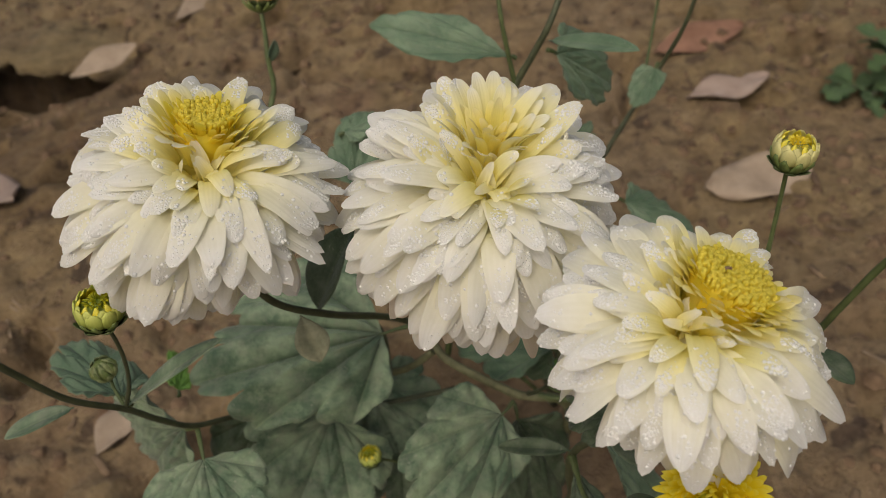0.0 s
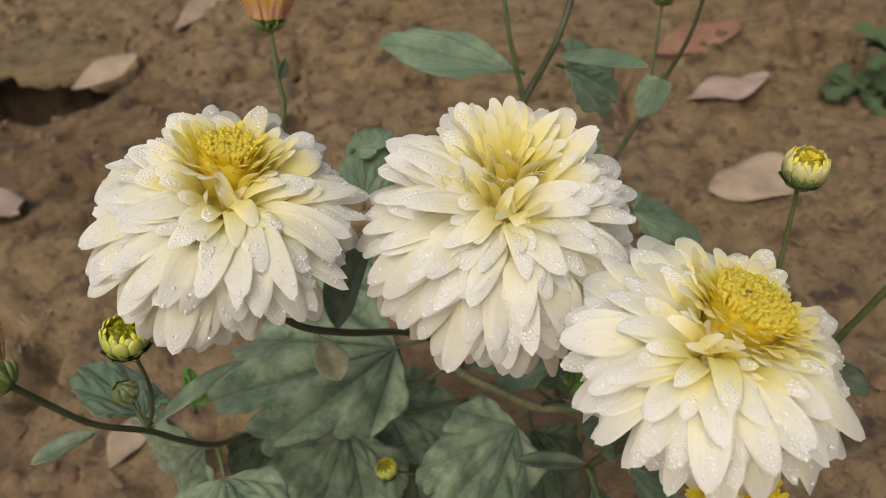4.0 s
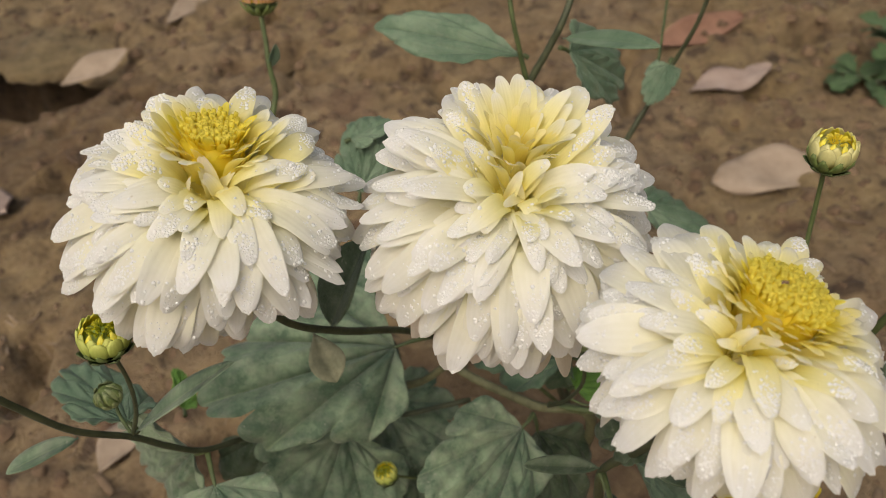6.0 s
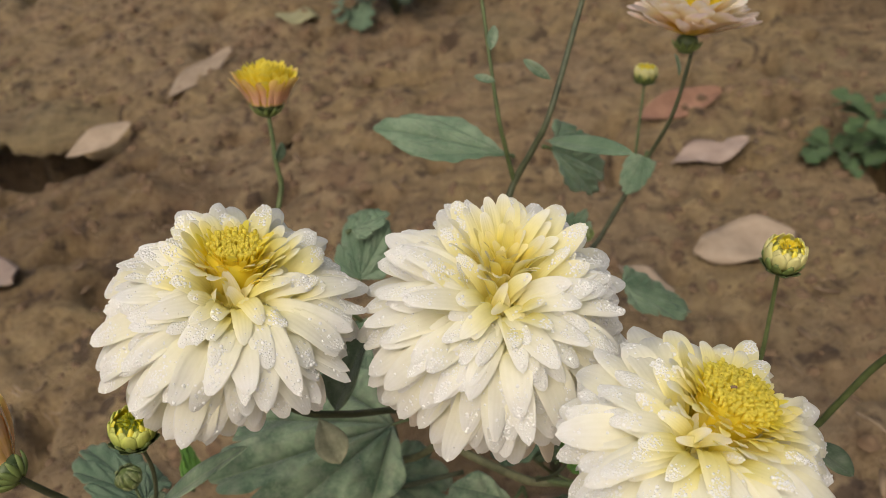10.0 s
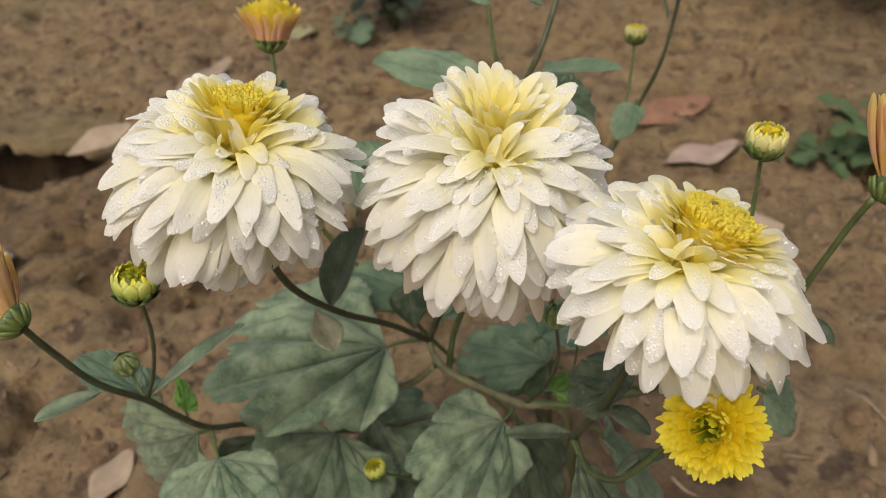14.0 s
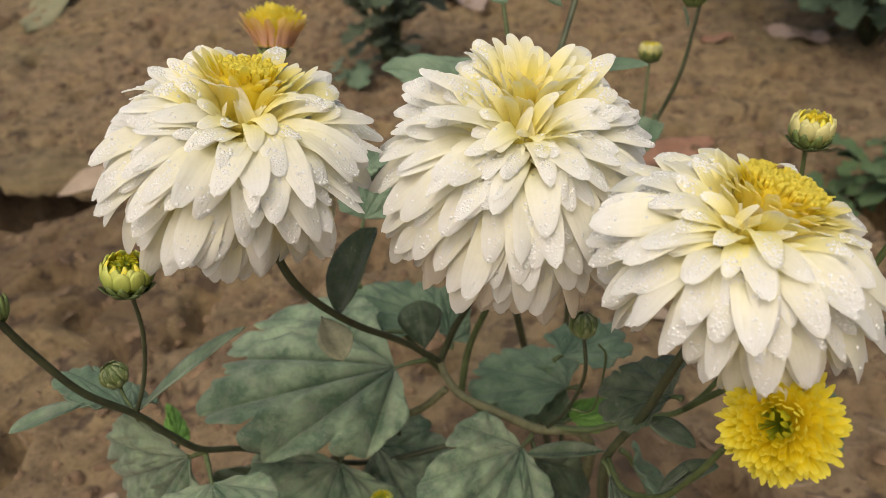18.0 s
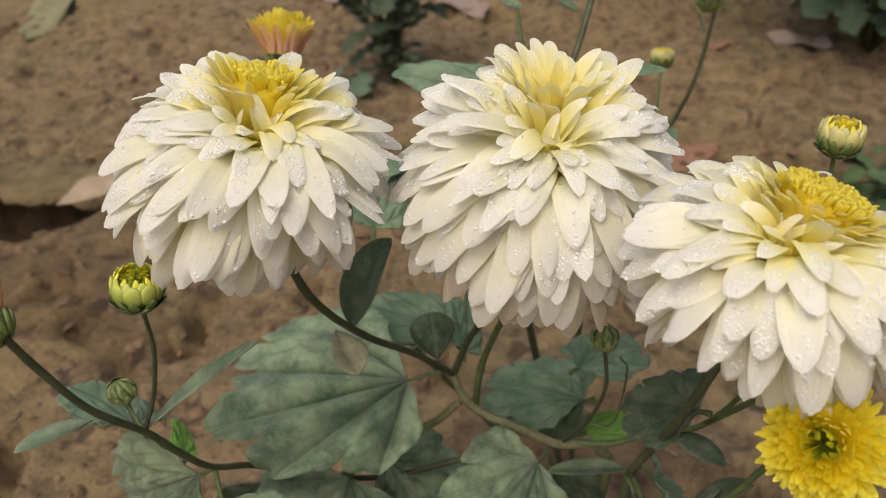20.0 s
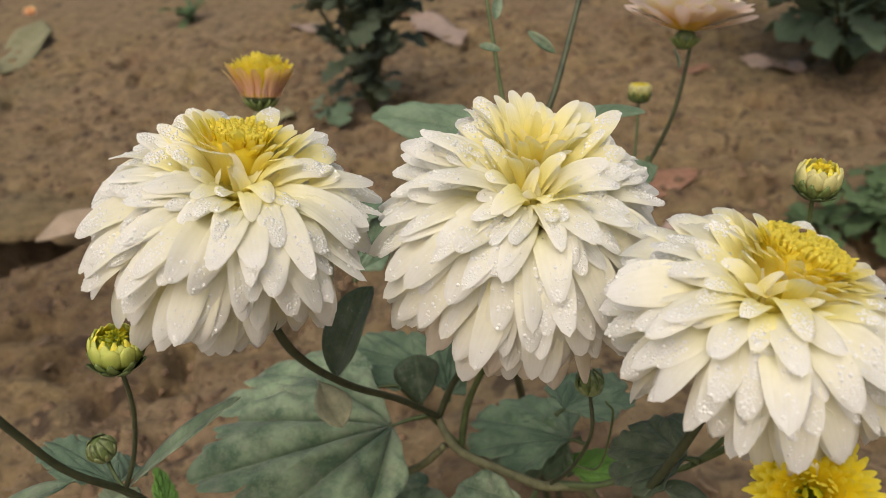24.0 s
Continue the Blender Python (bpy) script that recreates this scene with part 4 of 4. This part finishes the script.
# stems
ROOT = tuple(plant.location)
NODE_A = (0.0588, 0.3731, 0.2345)
stem(plant, [ROOT, (0.1287, 0.3471, 0.1891), (0.1005, 0.3448, 0.2132), (0.0709, 0.3593, 0.2210), (0.0621, 0.3664, 0.2281), NODE_A], 0.0042, 0.0028, STEM_WOOD, "woody main stem")
stem(plant, [NODE_A, (0.0429, 0.3537, 0.2632), (0.0251, 0.3230, 0.2986), (0.0129, 0.2948, 0.3374), (0.005, 0.296, 0.366)], 0.0026, 0.0021, STEM_DARK, "dark green stem")
stem(plant, [NODE_A, (0.0664, 0.3679, 0.2566), (0.0748, 0.3466, 0.2870), (0.092, 0.305, 0.355)], 0.0026, 0.0022, STEM_DARK)
stem(plant, [(0.0681, 0.3667, 0.2195), (0.0726, 0.3698, 0.2415), (0.0811, 0.3635, 0.2674), (0.0884, 0.3500, 0.2915)], 0.0024, 0.002, STEM)
stem(plant, [(-0.0100, 0.3713, 0.1672), (0.0194, 0.3728, 0.1947), (0.0460, 0.3674, 0.2089), (0.0608, 0.3654, 0.2232)], 0.0030, 0.0028, STEM_WOOD)
stem(plant, [(0.0324, 0.3886, 0.1732), (0.0320, 0.3960, 0.2016), (0.0249, 0.4036, 0.2128)], 0.0018, 0.0015, STEM_DARK)
stem(plant, [ROOT, (0.1221, 0.3008, 0.1839), (0.1210, 0.2799, 0.2417), (0.1221, 0.2769, 0.2602), (0.1304, 0.2615, 0.2939), (0.1334, 0.2430, 0.3287), (0.145, 0.244, 0.352)], 0.0030, 0.0021, STEM_DARK, "dark stem of a bloom")
stem(plant, [(0.1220, 0.2757, 0.2602), (0.1234, 0.2543, 0.2661), (0.1293, 0.2317, 0.2861), (0.1338, 0.2144, 0.3136), (0.1386, 0.2066, 0.3321), (0.1443, 0.2043, 0.3373), (0.1498, 0.2030, 0.3407)], 0.0016, 0.0014, STEM)
stem(plant, [(0.1077, 0.3447, 0.2127), (0.1268, 0.3361, 0.2173), (0.1454, 0.3310, 0.2268), (0.1636, 0.3179, 0.2425), (0.1795, 0.3101, 0.2747), (0.1937, 0.3140, 0.3098), (0.1965, 0.3152, 0.3203), (0.1992, 0.3204, 0.3435), (0.1996, 0.3214, 0.3626)], 0.0022, 0.0012, STEM)
stem(plant, [(0.1636, 0.3179, 0.2425), (0.1873, 0.2866, 0.2931), (0.2000, 0.2736, 0.3267), (0.2037, 0.2692, 0.3431), (0.2100, 0.2657, 0.3643), (0.2131, 0.2603, 0.3793)], 0.0020, 0.0017, STEM)
stem(plant, [(0.0684, 0.3858, 0.1679), (0.0149, 0.3806, 0.1622), (-0.0210, 0.3516, 0.2006), (-0.0299, 0.3209, 0.2357), (-0.0398, 0.3029, 0.2540), (-0.0464, 0.2920, 0.2736), (-0.0521, 0.2844, 0.2909), (-0.0616, 0.2712, 0.3144), (-0.0681, 0.2633, 0.3384), (-0.0710, 0.2579, 0.3553)], 0.0024, 0.0017, STEM_DARK, "arching dark green side stem")
stem(plant, [(-0.0523, 0.2848, 0.2915), (-0.0435, 0.2811, 0.3105), (-0.0356, 0.2738, 0.3349), (-0.0334, 0.2698, 0.3554)], 0.0012, 0.0011, STEM_DARK)
stem(plant, [(-0.0527, 0.2852, 0.2903), (-0.0588, 0.2930, 0.2931), (-0.0615, 0.2981, 0.2952)], 0.0011, 0.0009, STEM)
stem(plant, [(0.1076, 0.3425, 0.2148), (0.1144, 0.3267, 0.2392), (0.1189, 0.3105, 0.2719), (0.1188, 0.3126, 0.2908)], 0.0014, 0.0011, STEM_DARK)
stem(plant, [(0.1150, 0.3270, 0.2397), (0.1241, 0.3190, 0.2453), (0.1276, 0.3115, 0.2784), (0.1245, 0.3111, 0.2868)], 0.0008, 0.0006, STEM)
stem(plant, [(0.0653, 0.3528, 0.1378), (0.0339, 0.3351, 0.1748), (0.0260, 0.3321, 0.1832)], 0.0012, 0.001, STEM)

# buds and smaller blooms
on(plant, bud(None, (0.1998, 0.3211, 0.3622), (0.1190, -0.0250, 0.9930), 0.0078, 1, 1.0, "cream bud opening yellow at the top", BUD_CREAM))
on(plant, bud(None, (-0.0341, 0.2695, 0.3551), (0.1820, -0.0220, 0.9830), 0.0078, 2, 1.0, "yellow-green bud half open", BUD_LIME))
on(plant, bud(None, (-0.0617, 0.2983, 0.2956), (-0.1740, -0.1190, 0.9780), 0.0056, 3, 0, "small closed green bud"))
on(plant, bud(None, (0.1188, 0.3126, 0.2908), (-0.0090, 0.1350, 0.9910), 0.0058, 4, 0, "small closed green bud"))
on(plant, bud(None, (0.0270, 0.3304, 0.1807), (-0.1610, 0.0270, 0.9870), 0.0058, 5, 1.0, "small yellow-green bud half hidden among leaves", BUD_LIME))
on(plant, small_flower(None, "flower", (0.1515, 0.2050, 0.3408), (-0.42, -0.67, 0.61), 0.0162, [LIME] + [LEMON] * 19, "bright yellow bloom with a green middle",
                       first=3, last=92, number=320, seed=21, half=0.072, delta=-24, reach=1.0, inner=0.78, lean=0.72))
on(plant, small_flower(None, "flower", (-0.0710, 0.2579, 0.3553), (-0.80, 0.30, 0.52), 0.029, [YELLOW, YELLOW, ORANGE, ORANGE], "half-open orange-yellow bloom in green sepals",
                       first=4, last=50, number=110, seed=22, half=0.115, inner=0.88, ring=0.16))
on(plant, small_flower(None, "flower", (0.2161, 0.2597, 0.3792), (0.5890, 0.2840, 0.7570), 0.028, [YELLOW, YELLOW, ORANGE, ORANGE], "half-open orange-pink bloom in green sepals",
                       first=4, last=48, number=130, seed=23, half=0.115, inner=0.88, ring=0.16))


def put_leaf(owner, *a, **k):
    if "lobes" in k:
        keep = {n: v for n, v in k.items() if n in ("cut", "droop", "stalk", "spread", "fold", "rib", "wave", "lobes", "teeth")}
        return adopt(fan_leaf(*a, **keep), owner)
    return adopt(leaf(None, *a, **k), owner)


put_leaf(plant, (0.0539, 0.3721, 0.2366), (-0.0510, 0.3313, 0.2479), (-0.0208, 0.3872, 0.2610), 0.076, LEAF, 1, "broad dusty grey-green lobed leaf", **{**LOBED, "stalk": 0.16, "cut": 0.17, "droop": 0.10, "fold": 0.0, "spread": 86, "teeth": 0.06, "rib": 0.15, "wave": 0.07})
put_leaf(plant, (0.0400, 0.4050, 0.2300), (-0.0500, 0.3950, 0.2420), (-0.0100, 0.4500, 0.2440), 0.060, LEAF, 33, "pale dusty lobed leaf behind a broad one", **{**LOBED, "stalk": 0.14, "fold": 0.0})
put_leaf(plant, (0.0137, 0.3920, 0.1681), (0.0582, 0.3710, 0.1468), (0.0596, 0.3969, 0.1580), 0.058, LEAF, 2, **LOBED)
put_leaf(plant, (0.1001, 0.3399, 0.2132), (0.0507, 0.2786, 0.2105), (0.0488, 0.3008, 0.2268), 0.056, LEAF, 3, "dusty green lobed leaf", **{**LOBED, "stalk": 0.12})
put_leaf(plant, (0.1005, 0.3485, 0.2009), (0.1116, 0.3076, 0.1412), (0.1412, 0.3461, 0.1608), 0.056, LEAF_DARK_SHADE, 4, **LOBED)
put_leaf(plant, (0.1207, 0.2766, 0.2580), (0.1317, 0.2323, 0.2428), (0.1364, 0.2602, 0.2478), 0.026, LEAF_DARK_SHADE, 5, **{**LOBED, "cut": 0.15, "lobes": 3, "spread": 50})
put_leaf(plant, (0.1207, 0.2742, 0.2651), (0.0923, 0.2816, 0.2592), (0.1081, 0.2942, 0.2628), 0.0085, LEAF_DARK_SHADE, 6, "narrow dark green leaf", **LANCE)
put_leaf(plant, (0.1319, 0.2631, 0.2909), (0.1456, 0.2497, 0.2886), (0.1422, 0.2662, 0.2915), 0.009, LEAF_DARK_SHADE, 7, **LANCE)
put_leaf(plant, (0.1300, 0.2317, 0.2912), (0.1435, 0.2226, 0.3076), (0.1374, 0.2443, 0.2952), 0.0095, LEAF_DARK_SHADE, 8, **LANCE)
put_leaf(plant, (0.1289, 0.2308, 0.2900), (0.1364, 0.2275, 0.3025), (0.1331, 0.2421, 0.2922), 0.006, LEAF_DARK_SHADE, 9, **LANCE)
put_leaf(plant, (-0.0388, 0.3033, 0.2528), (-0.1227, 0.3614, 0.1742), (-0.0818, 0.3296, 0.1795), 0.060, LEAF, 10, "dusty green lobed leaf", **LOBED)
put_leaf(plant, (-0.0395, 0.3044, 0.2508), (-0.0201, 0.2478, 0.2351), (-0.0045, 0.2735, 0.2365), 0.052, LEAF, 11, "dusty green leaf on a long stalk", **{**LOBED, "stalk": 0.25, "cut": 0.25})
put_leaf(plant, (0.0069, 0.3638, 0.1909), (-0.0144, 0.2981, 0.1669), (0.0293, 0.3300, 0.1588), 0.082, LEAF, 12, "large shaded lobed leaf low on the plant", **LOBED)
put_leaf(plant, (-0.0333, 0.3648, 0.1938), (-0.0358, 0.3196, 0.1459), (0.0062, 0.3392, 0.1730), 0.06, LEAF_DARK_SHADE, 31, **LOBED)
put_leaf(plant, (-0.0575, 0.2955, 0.2790), (-0.1031, 0.3408, 0.2758), (-0.0848, 0.3528, 0.2661), 0.034, LEAF_SHINY, 13, **LOBED)
put_leaf(plant, (-0.0513, 0.2852, 0.2920), (-0.0055, 0.2880, 0.3245), (-0.0375, 0.3068, 0.3036), 0.0105, LEAF, 14, "long narrow green leaf", **LANCE)
put_leaf(plant, (-0.0630, 0.2728, 0.3079), (-0.0845, 0.2600, 0.3078), (-0.0793, 0.2782, 0.3075), 0.0095, LEAF, 15, "narrow green leaf", **LANCE)
put_leaf(plant, (0.0212, 0.3214, 0.3016), (0.0400, 0.3355, 0.3337), (0.0094, 0.3497, 0.3113), 0.022, LEAF_DARK_SHADE, 16, "dark green upright leaf", **{**LANCE, "fold": 0.5})
put_leaf(plant, (0.0166, 0.3138, 0.3083), (0.0254, 0.2960, 0.2999), (0.0317, 0.3091, 0.3045), 0.0135, LEAF_DUSTY, 17, "small curled leaf with dry dusty face", **{**LANCE, "fold": 0.6, "broad": 0.6})
put_leaf(plant, (0.0517, 0.3791, 0.2380), (0.0506, 0.3904, 0.2597), (0.0647, 0.3873, 0.2495), 0.0225, LEAF_DARK_SHADE, 18, **{**LANCE, "fold": -0.6, "broad": 0.55})
put_leaf(plant, (0.0631, 0.4216, 0.2201), (0.0048, 0.4621, 0.2278), (0.0390, 0.4977, 0.2254), 0.050, LEAF_MID, 19, **LOBED)
put_leaf(plant, (0.0641, 0.4062, 0.2153), (0.0715, 0.4355, 0.2399), (0.0904, 0.4408, 0.2118), 0.030, LEAF_MID, 20, **LOBED)
put_leaf(plant, (0.1285, 0.3689, 0.2119), (0.0750, 0.4110, 0.2042), (0.1073, 0.4384, 0.2077), 0.060, LEAF_MID, 21, "green lobed leaf behind the buds", **LOBED)
put_leaf(plant, (0.1283, 0.3782, 0.2078), (0.0801, 0.3949, 0.1807), (0.1046, 0.3812, 0.1777), 0.034, LEAF_MID, 22, **LOBED)
put_leaf(plant, (0.1122, 0.3546, 0.2446), (0.1522, 0.3873, 0.2378), (0.1359, 0.4010, 0.2406), 0.036, LEAF_MID, 32, **LOBED)
put_leaf(plant, (0.1447, 0.2642, 0.2973), (0.1204, 0.2914, 0.2848), (0.1382, 0.3049, 0.2950), 0.036, LEAF_DARK_SHADE, 23, "dark green lobed leaf", **LOBED)
put_leaf(plant, (0.1996, 0.2716, 0.3222), (0.2110, 0.2586, 0.3187), (0.2102, 0.2761, 0.3213), 0.0105, LEAF_DARK_SHADE, 24, **LANCE)
put_leaf(plant, (0.2003, 0.2884, 0.2690), (0.2248, 0.2928, 0.2393), (0.2114, 0.2803, 0.2393), 0.026, LEAF_SHINY, 25, **LOBED)
put_leaf(plant, (0.1347, 0.3089, 0.2304), (0.1800, 0.3077, 0.1567), (0.1737, 0.3418, 0.1711), 0.040, LEAF_SHINY, 26, **LOBED)
put_leaf(plant, (-0.0780, 0.3644, 0.1987), (-0.0879, 0.4010, 0.1989), (-0.0741, 0.3930, 0.1870), 0.015, LEAF_LIME, 27, "fresh bright green leaf", **LOBED)
put_leaf(plant, (0.1192, 0.3679, 0.1931), (0.1508, 0.3799, 0.1918), (0.1385, 0.3932, 0.1940), 0.024, LEAF_LIME, 28, "fresh bright green leaf", **LOBED)
put_leaf(plant, (0.0238, 0.3987, 0.2409), (0.0139, 0.4123, 0.2434), (0.0299, 0.4137, 0.2449), 0.018, LEAF_MID, 29, **LOBED)
put_leaf(plant, (0.0340, 0.3754, 0.1540), (0.0386, 0.3341, 0.1292), (0.0751, 0.3612, 0.1320), 0.06, LEAF_DARK_SHADE, 30, **LOBED)

# ---- the chrysanthemum plant behind ----
back_plant = new("chrysanthemum_plant")
back_plant.location = (0.135, 0.50, rise(0.135, 0.50))
tagged(back_plant, "taller chrysanthemum plant with a pink-white and an orange bloom", "flower plant", "chrysanthemum plants")
BASE2 = tuple(back_plant.location)
FORK = (0.1098, 0.4404, 0.3294)
stem(back_plant, [BASE2, (0.0927, 0.4187, 0.2858), (0.1012, 0.4294, 0.3119), FORK, (0.1206, 0.4429, 0.3477), (0.1302, 0.4471, 0.3664), (0.1514, 0.4830, 0.4085)], 0.0032, 0.0022, STEM_DARK, "tall dark green stem")
stem(back_plant, [FORK, (0.1065, 0.4428, 0.3489), (0.1036, 0.4486, 0.3706), (0.1005, 0.4784, 0.4194)], 0.0018, 0.0013, STEM)
stem(back_plant, [BASE2, (0.1368, 0.4590, 0.2216), (0.1624, 0.4792, 0.2597), (0.1816, 0.4912, 0.2863), (0.1916, 0.4988, 0.2983), (0.2032, 0.4950, 0.3294), (0.2127, 0.4986, 0.3712)], 0.0026, 0.0016, STEM_DARK)
stem(back_plant, [(0.1835, 0.5020, 0.2819), (0.1939, 0.5369, 0.2943), (0.2025, 0.5653, 0.3097)], 0.0013, 0.0011, STEM)
stem(back_plant, [BASE2, (-0.0061, 0.4577, 0.2606), (-0.0164, 0.4734, 0.3236), (-0.0175, 0.4827, 0.3443), (-0.0183, 0.4903, 0.3577)], 0.0024, 0.0016, STEM)
on(back_plant, bud(None, (0.2026, 0.5655, 0.3100), (0.1010, 0.1550, 0.9830), 0.0074, 6, 1.0, "small cream bud", BUD_CREAM))
on(back_plant, bud(None, (0.1484, 0.4532, 0.2778), (-0.0640, 0.0860, 0.9940), 0.005, 7, 0, "small closed green bud"))
on(back_plant, small_flower(None, "flower", (-0.0184, 0.4899, 0.3572), (0.1290, 0.2570, 0.9580), 0.0275, [YELLOW, YELLOW, YELLOW, YELLOW, ORANGE], "half-open orange-yellow bloom on an upright stem",
                            first=3, last=56, number=200, seed=24, half=0.085, inner=0.92, delta=-8, ring=0.36, reach=0.82))
on(back_plant, small_flower(None, "flower", (0.2079, 0.4990, 0.3628), (0.1710, 0.3180, 0.9320), 0.038, [YELLOW, YELLOW, PINK, PINK, PINK], "open pale pink and white bloom with a yellow middle",
                            first=6, last=74, number=120, seed=25, half=0.13, delta=4))
put_leaf(back_plant, (0.1108, 0.4470, 0.3405), (0.0432, 0.4640, 0.3590), (0.0699, 0.4871, 0.3657), 0.028, LEAF_SHINY, 41, "smooth blue-green leaf", **{**LOBED, "cut": 0.07, "stalk": 0.05, "lobes": 3, "spread": 60, "teeth": 0.015, "rib": 0.05})
put_leaf(back_plant, (0.1263, 0.4408, 0.3523), (0.1595, 0.3948, 0.3699), (0.1461, 0.4391, 0.3636), 0.010, LEAF_SHINY, 42, "narrow green leaf", **LANCE)
put_leaf(back_plant, (0.1268, 0.4604, 0.3366), (0.1678, 0.4868, 0.2991), (0.1315, 0.4432, 0.3170), 0.041, LEAF_SHINY, 43, **{**LOBED, "cut": 0.2})
put_leaf(back_plant, (0.1915, 0.5009, 0.3006), (0.1746, 0.4801, 0.2866), (0.1689, 0.5056, 0.3005), 0.018, LEAF_SHINY, 44, **{**LOBED, "cut": 0.15})
put_leaf(back_plant, (0.1616, 0.4468, 0.2507), (0.2158, 0.4534, 0.2169), (0.1974, 0.4750, 0.2337), 0.030, LEAF_SHINY, 45, **{**LOBED, "cut": 0.2})
put_leaf(back_plant, (0.0245, 0.4153, 0.2884), (0.0341, 0.4448, 0.3204), (0.0089, 0.4313, 0.3077), 0.030, LEAF_SHINY, 46, **LOBED)
put_leaf(back_plant, (0.0206, 0.4352, 0.3109), (0.0438, 0.4430, 0.3174), (0.0314, 0.4552, 0.3173), 0.020, LEAF_SHINY, 47, **LOBED)
put_leaf(back_plant, (-0.0181, 0.4775, 0.3308), (-0.0133, 0.4829, 0.3409), (-0.0124, 0.4857, 0.3313), 0.008, LEAF_SHINY, 48, **LANCE)
put_leaf(back_plant, (0.1295, 0.4426, 0.3845), (0.1172, 0.4442, 0.3954), (0.1206, 0.4407, 0.3826), 0.005, LEAF, 49, **LANCE)
put_leaf(back_plant, (0.1024, 0.4426, 0.4024), (0.1051, 0.4496, 0.4111), (0.1080, 0.4460, 0.4063), 0.005, LEAF, 50, **LANCE)
put_leaf(back_plant, (0.1034, 0.4338, 0.3910), (0.0937, 0.4354, 0.3938), (0.0975, 0.4322, 0.3894), 0.004, LEAF, 51, **LANCE)
put_leaf(back_plant, (0.2024, 0.4872, 0.3557), (0.2012, 0.4943, 0.3648), (0.2066, 0.4994, 0.3547), 0.006, LEAF_SHINY, 52, **LANCE)
put_leaf(back_plant, (0.1373, 0.4649, 0.2608), (0.1502, 0.4707, 0.2842), (0.1337, 0.4754, 0.2749), 0.02, LEAF_SHINY, 53, **LOBED)


# ---- weeds and plants farther back ----
def bush(name, x, y, height, spread, count, mat, label, seed, size=0.05, lean=0.9):
    """A leafy plant: stems with many lobed leaves."""
    r = random.Random(seed)
    owner = new(name)
    owner.location = (x, y, rise(x, y))
    tagged(owner, label, "plant", "plants behind")
    o = Vector(owner.location)
    stock = [shell("leaf", leaf_grid(1.0, r.uniform(0.45, 0.7), lobes=3, cut=0.5, fold=0.2, droop=r.uniform(0.1, 0.5), wave=0.06, seed=seed * 7 + i, petiole=0.1, broad=0.6, n=20, m=9), 0.015, mat) for i in range(4)]
    stalks = max(count // 14, 2)
    for s in range(stalks):
        a = s * 2.4 + r.random()
        top = o + Vector((math.cos(a) * spread * r.uniform(0.3, 1), math.sin(a) * spread * r.uniform(0.3, 1), height * r.uniform(0.7, 1)))
        line = [o, o.lerp(top, 0.5) + Vector((0, 0, height * 0.12)), top]
        adopt(part("stem", tube("stem", line, 0.004, 0.002, STEM_DARK, 6, 4), STEM_DARK), owner)
        for i in range(count // stalks):
            t = r.uniform(0.15, 1.0)
            p = o.lerp(top, t) + Vector((0, 0, 0.48 * height * t * (1 - t)))
            b = r.random() * 6.3
            ob = part("leaf", stock[r.randrange(4)], mat)
            k = size * r.uniform(0.6, 1.2)
            ob.matrix_basis = Matrix.Translation(p) @ Matrix.Rotation(b, 4, "Z") @ Matrix.Rotation(-r.uniform(-0.5, lean), 4, "Y") @ Matrix.Rotation(r.uniform(-0.4, 0.4), 4, "X") @ Matrix.Scale(k, 4)
            adopt(ob, owner)
    return owner


bush("garden_plant", *(-0.0100, 1.4280), 0.30, 0.15, 150, LEAF_DARK_SHADE, "dark grey-green leafy plant standing on the soil", 61, 0.07)
bush("garden_plant", *(0.7840, 1.4280), 0.34, 0.36, 240, LEAF_MID, "dark green bushy plant behind the soil bed", 62, 0.095)
bush("weed", *(0.5200, 0.9110), 0.02, 0.05, 16, LEAF_WEED, "low green weed with lobed leaves", 63, 0.042, 0.3)
bush("weed", *(0.5780, 0.9090), 0.06, 0.08, 46, LEAF_WEED, "low green weed with lobed leaves", 64, 0.055, 0.6)
bush("weed", *(-0.4730, 2.2080), 0.05, 0.05, 20, LEAF_WEED, "small green weed on bare soil", 65, 0.05, 0.6)
bush("weed", *(-0.0700, 1.4020), 0.05, 0.05, 10, LEAF_SHINY, "small grey-green seedling on the soil", 66, 0.06, 0.2)
bush("garden_plant", *(-0.9380, 2.8600), 0.12, 0.15, 40, LEAF_DARK_SHADE, "low dark green plant behind the bed", 67, 0.07)
bush("garden_plant", *(-0.1780, 2.3900), 0.10, 0.12, 30, LEAF_DARK_SHADE, "low dark green plant behind the bed", 68, 0.06)
marigold = new("marigold")
marigold.location = (*(-0.9090, 2.3400), 0.0)
tagged(marigold, "small orange marigold bloom on a thin stem", "flower")
on(marigold, stem(marigold, [tuple(marigold.location), (marigold.location.x, marigold.location.y, 0.03)], 0.002, 0.0015))
on(marigold, small_flower(None, "flower", (marigold.location.x, marigold.location.y, 0.03), (0, -0.4, 0.9), 0.02, [ORANGE], "orange bloom", first=10, last=80, number=40, seed=30, half=0.16))

# a tiny insect on the yellow disc
bug = part("insect", tube("insect", [(0.1523, 0.2326, 0.4004), (0.1529, 0.2326, 0.4006), (0.1539, 0.2324, 0.4005)], 0.0005, 0.0004, BUG, 6, 3), BUG)
tagged(bug, "tiny brown fly sitting on the yellow disc", "insect")
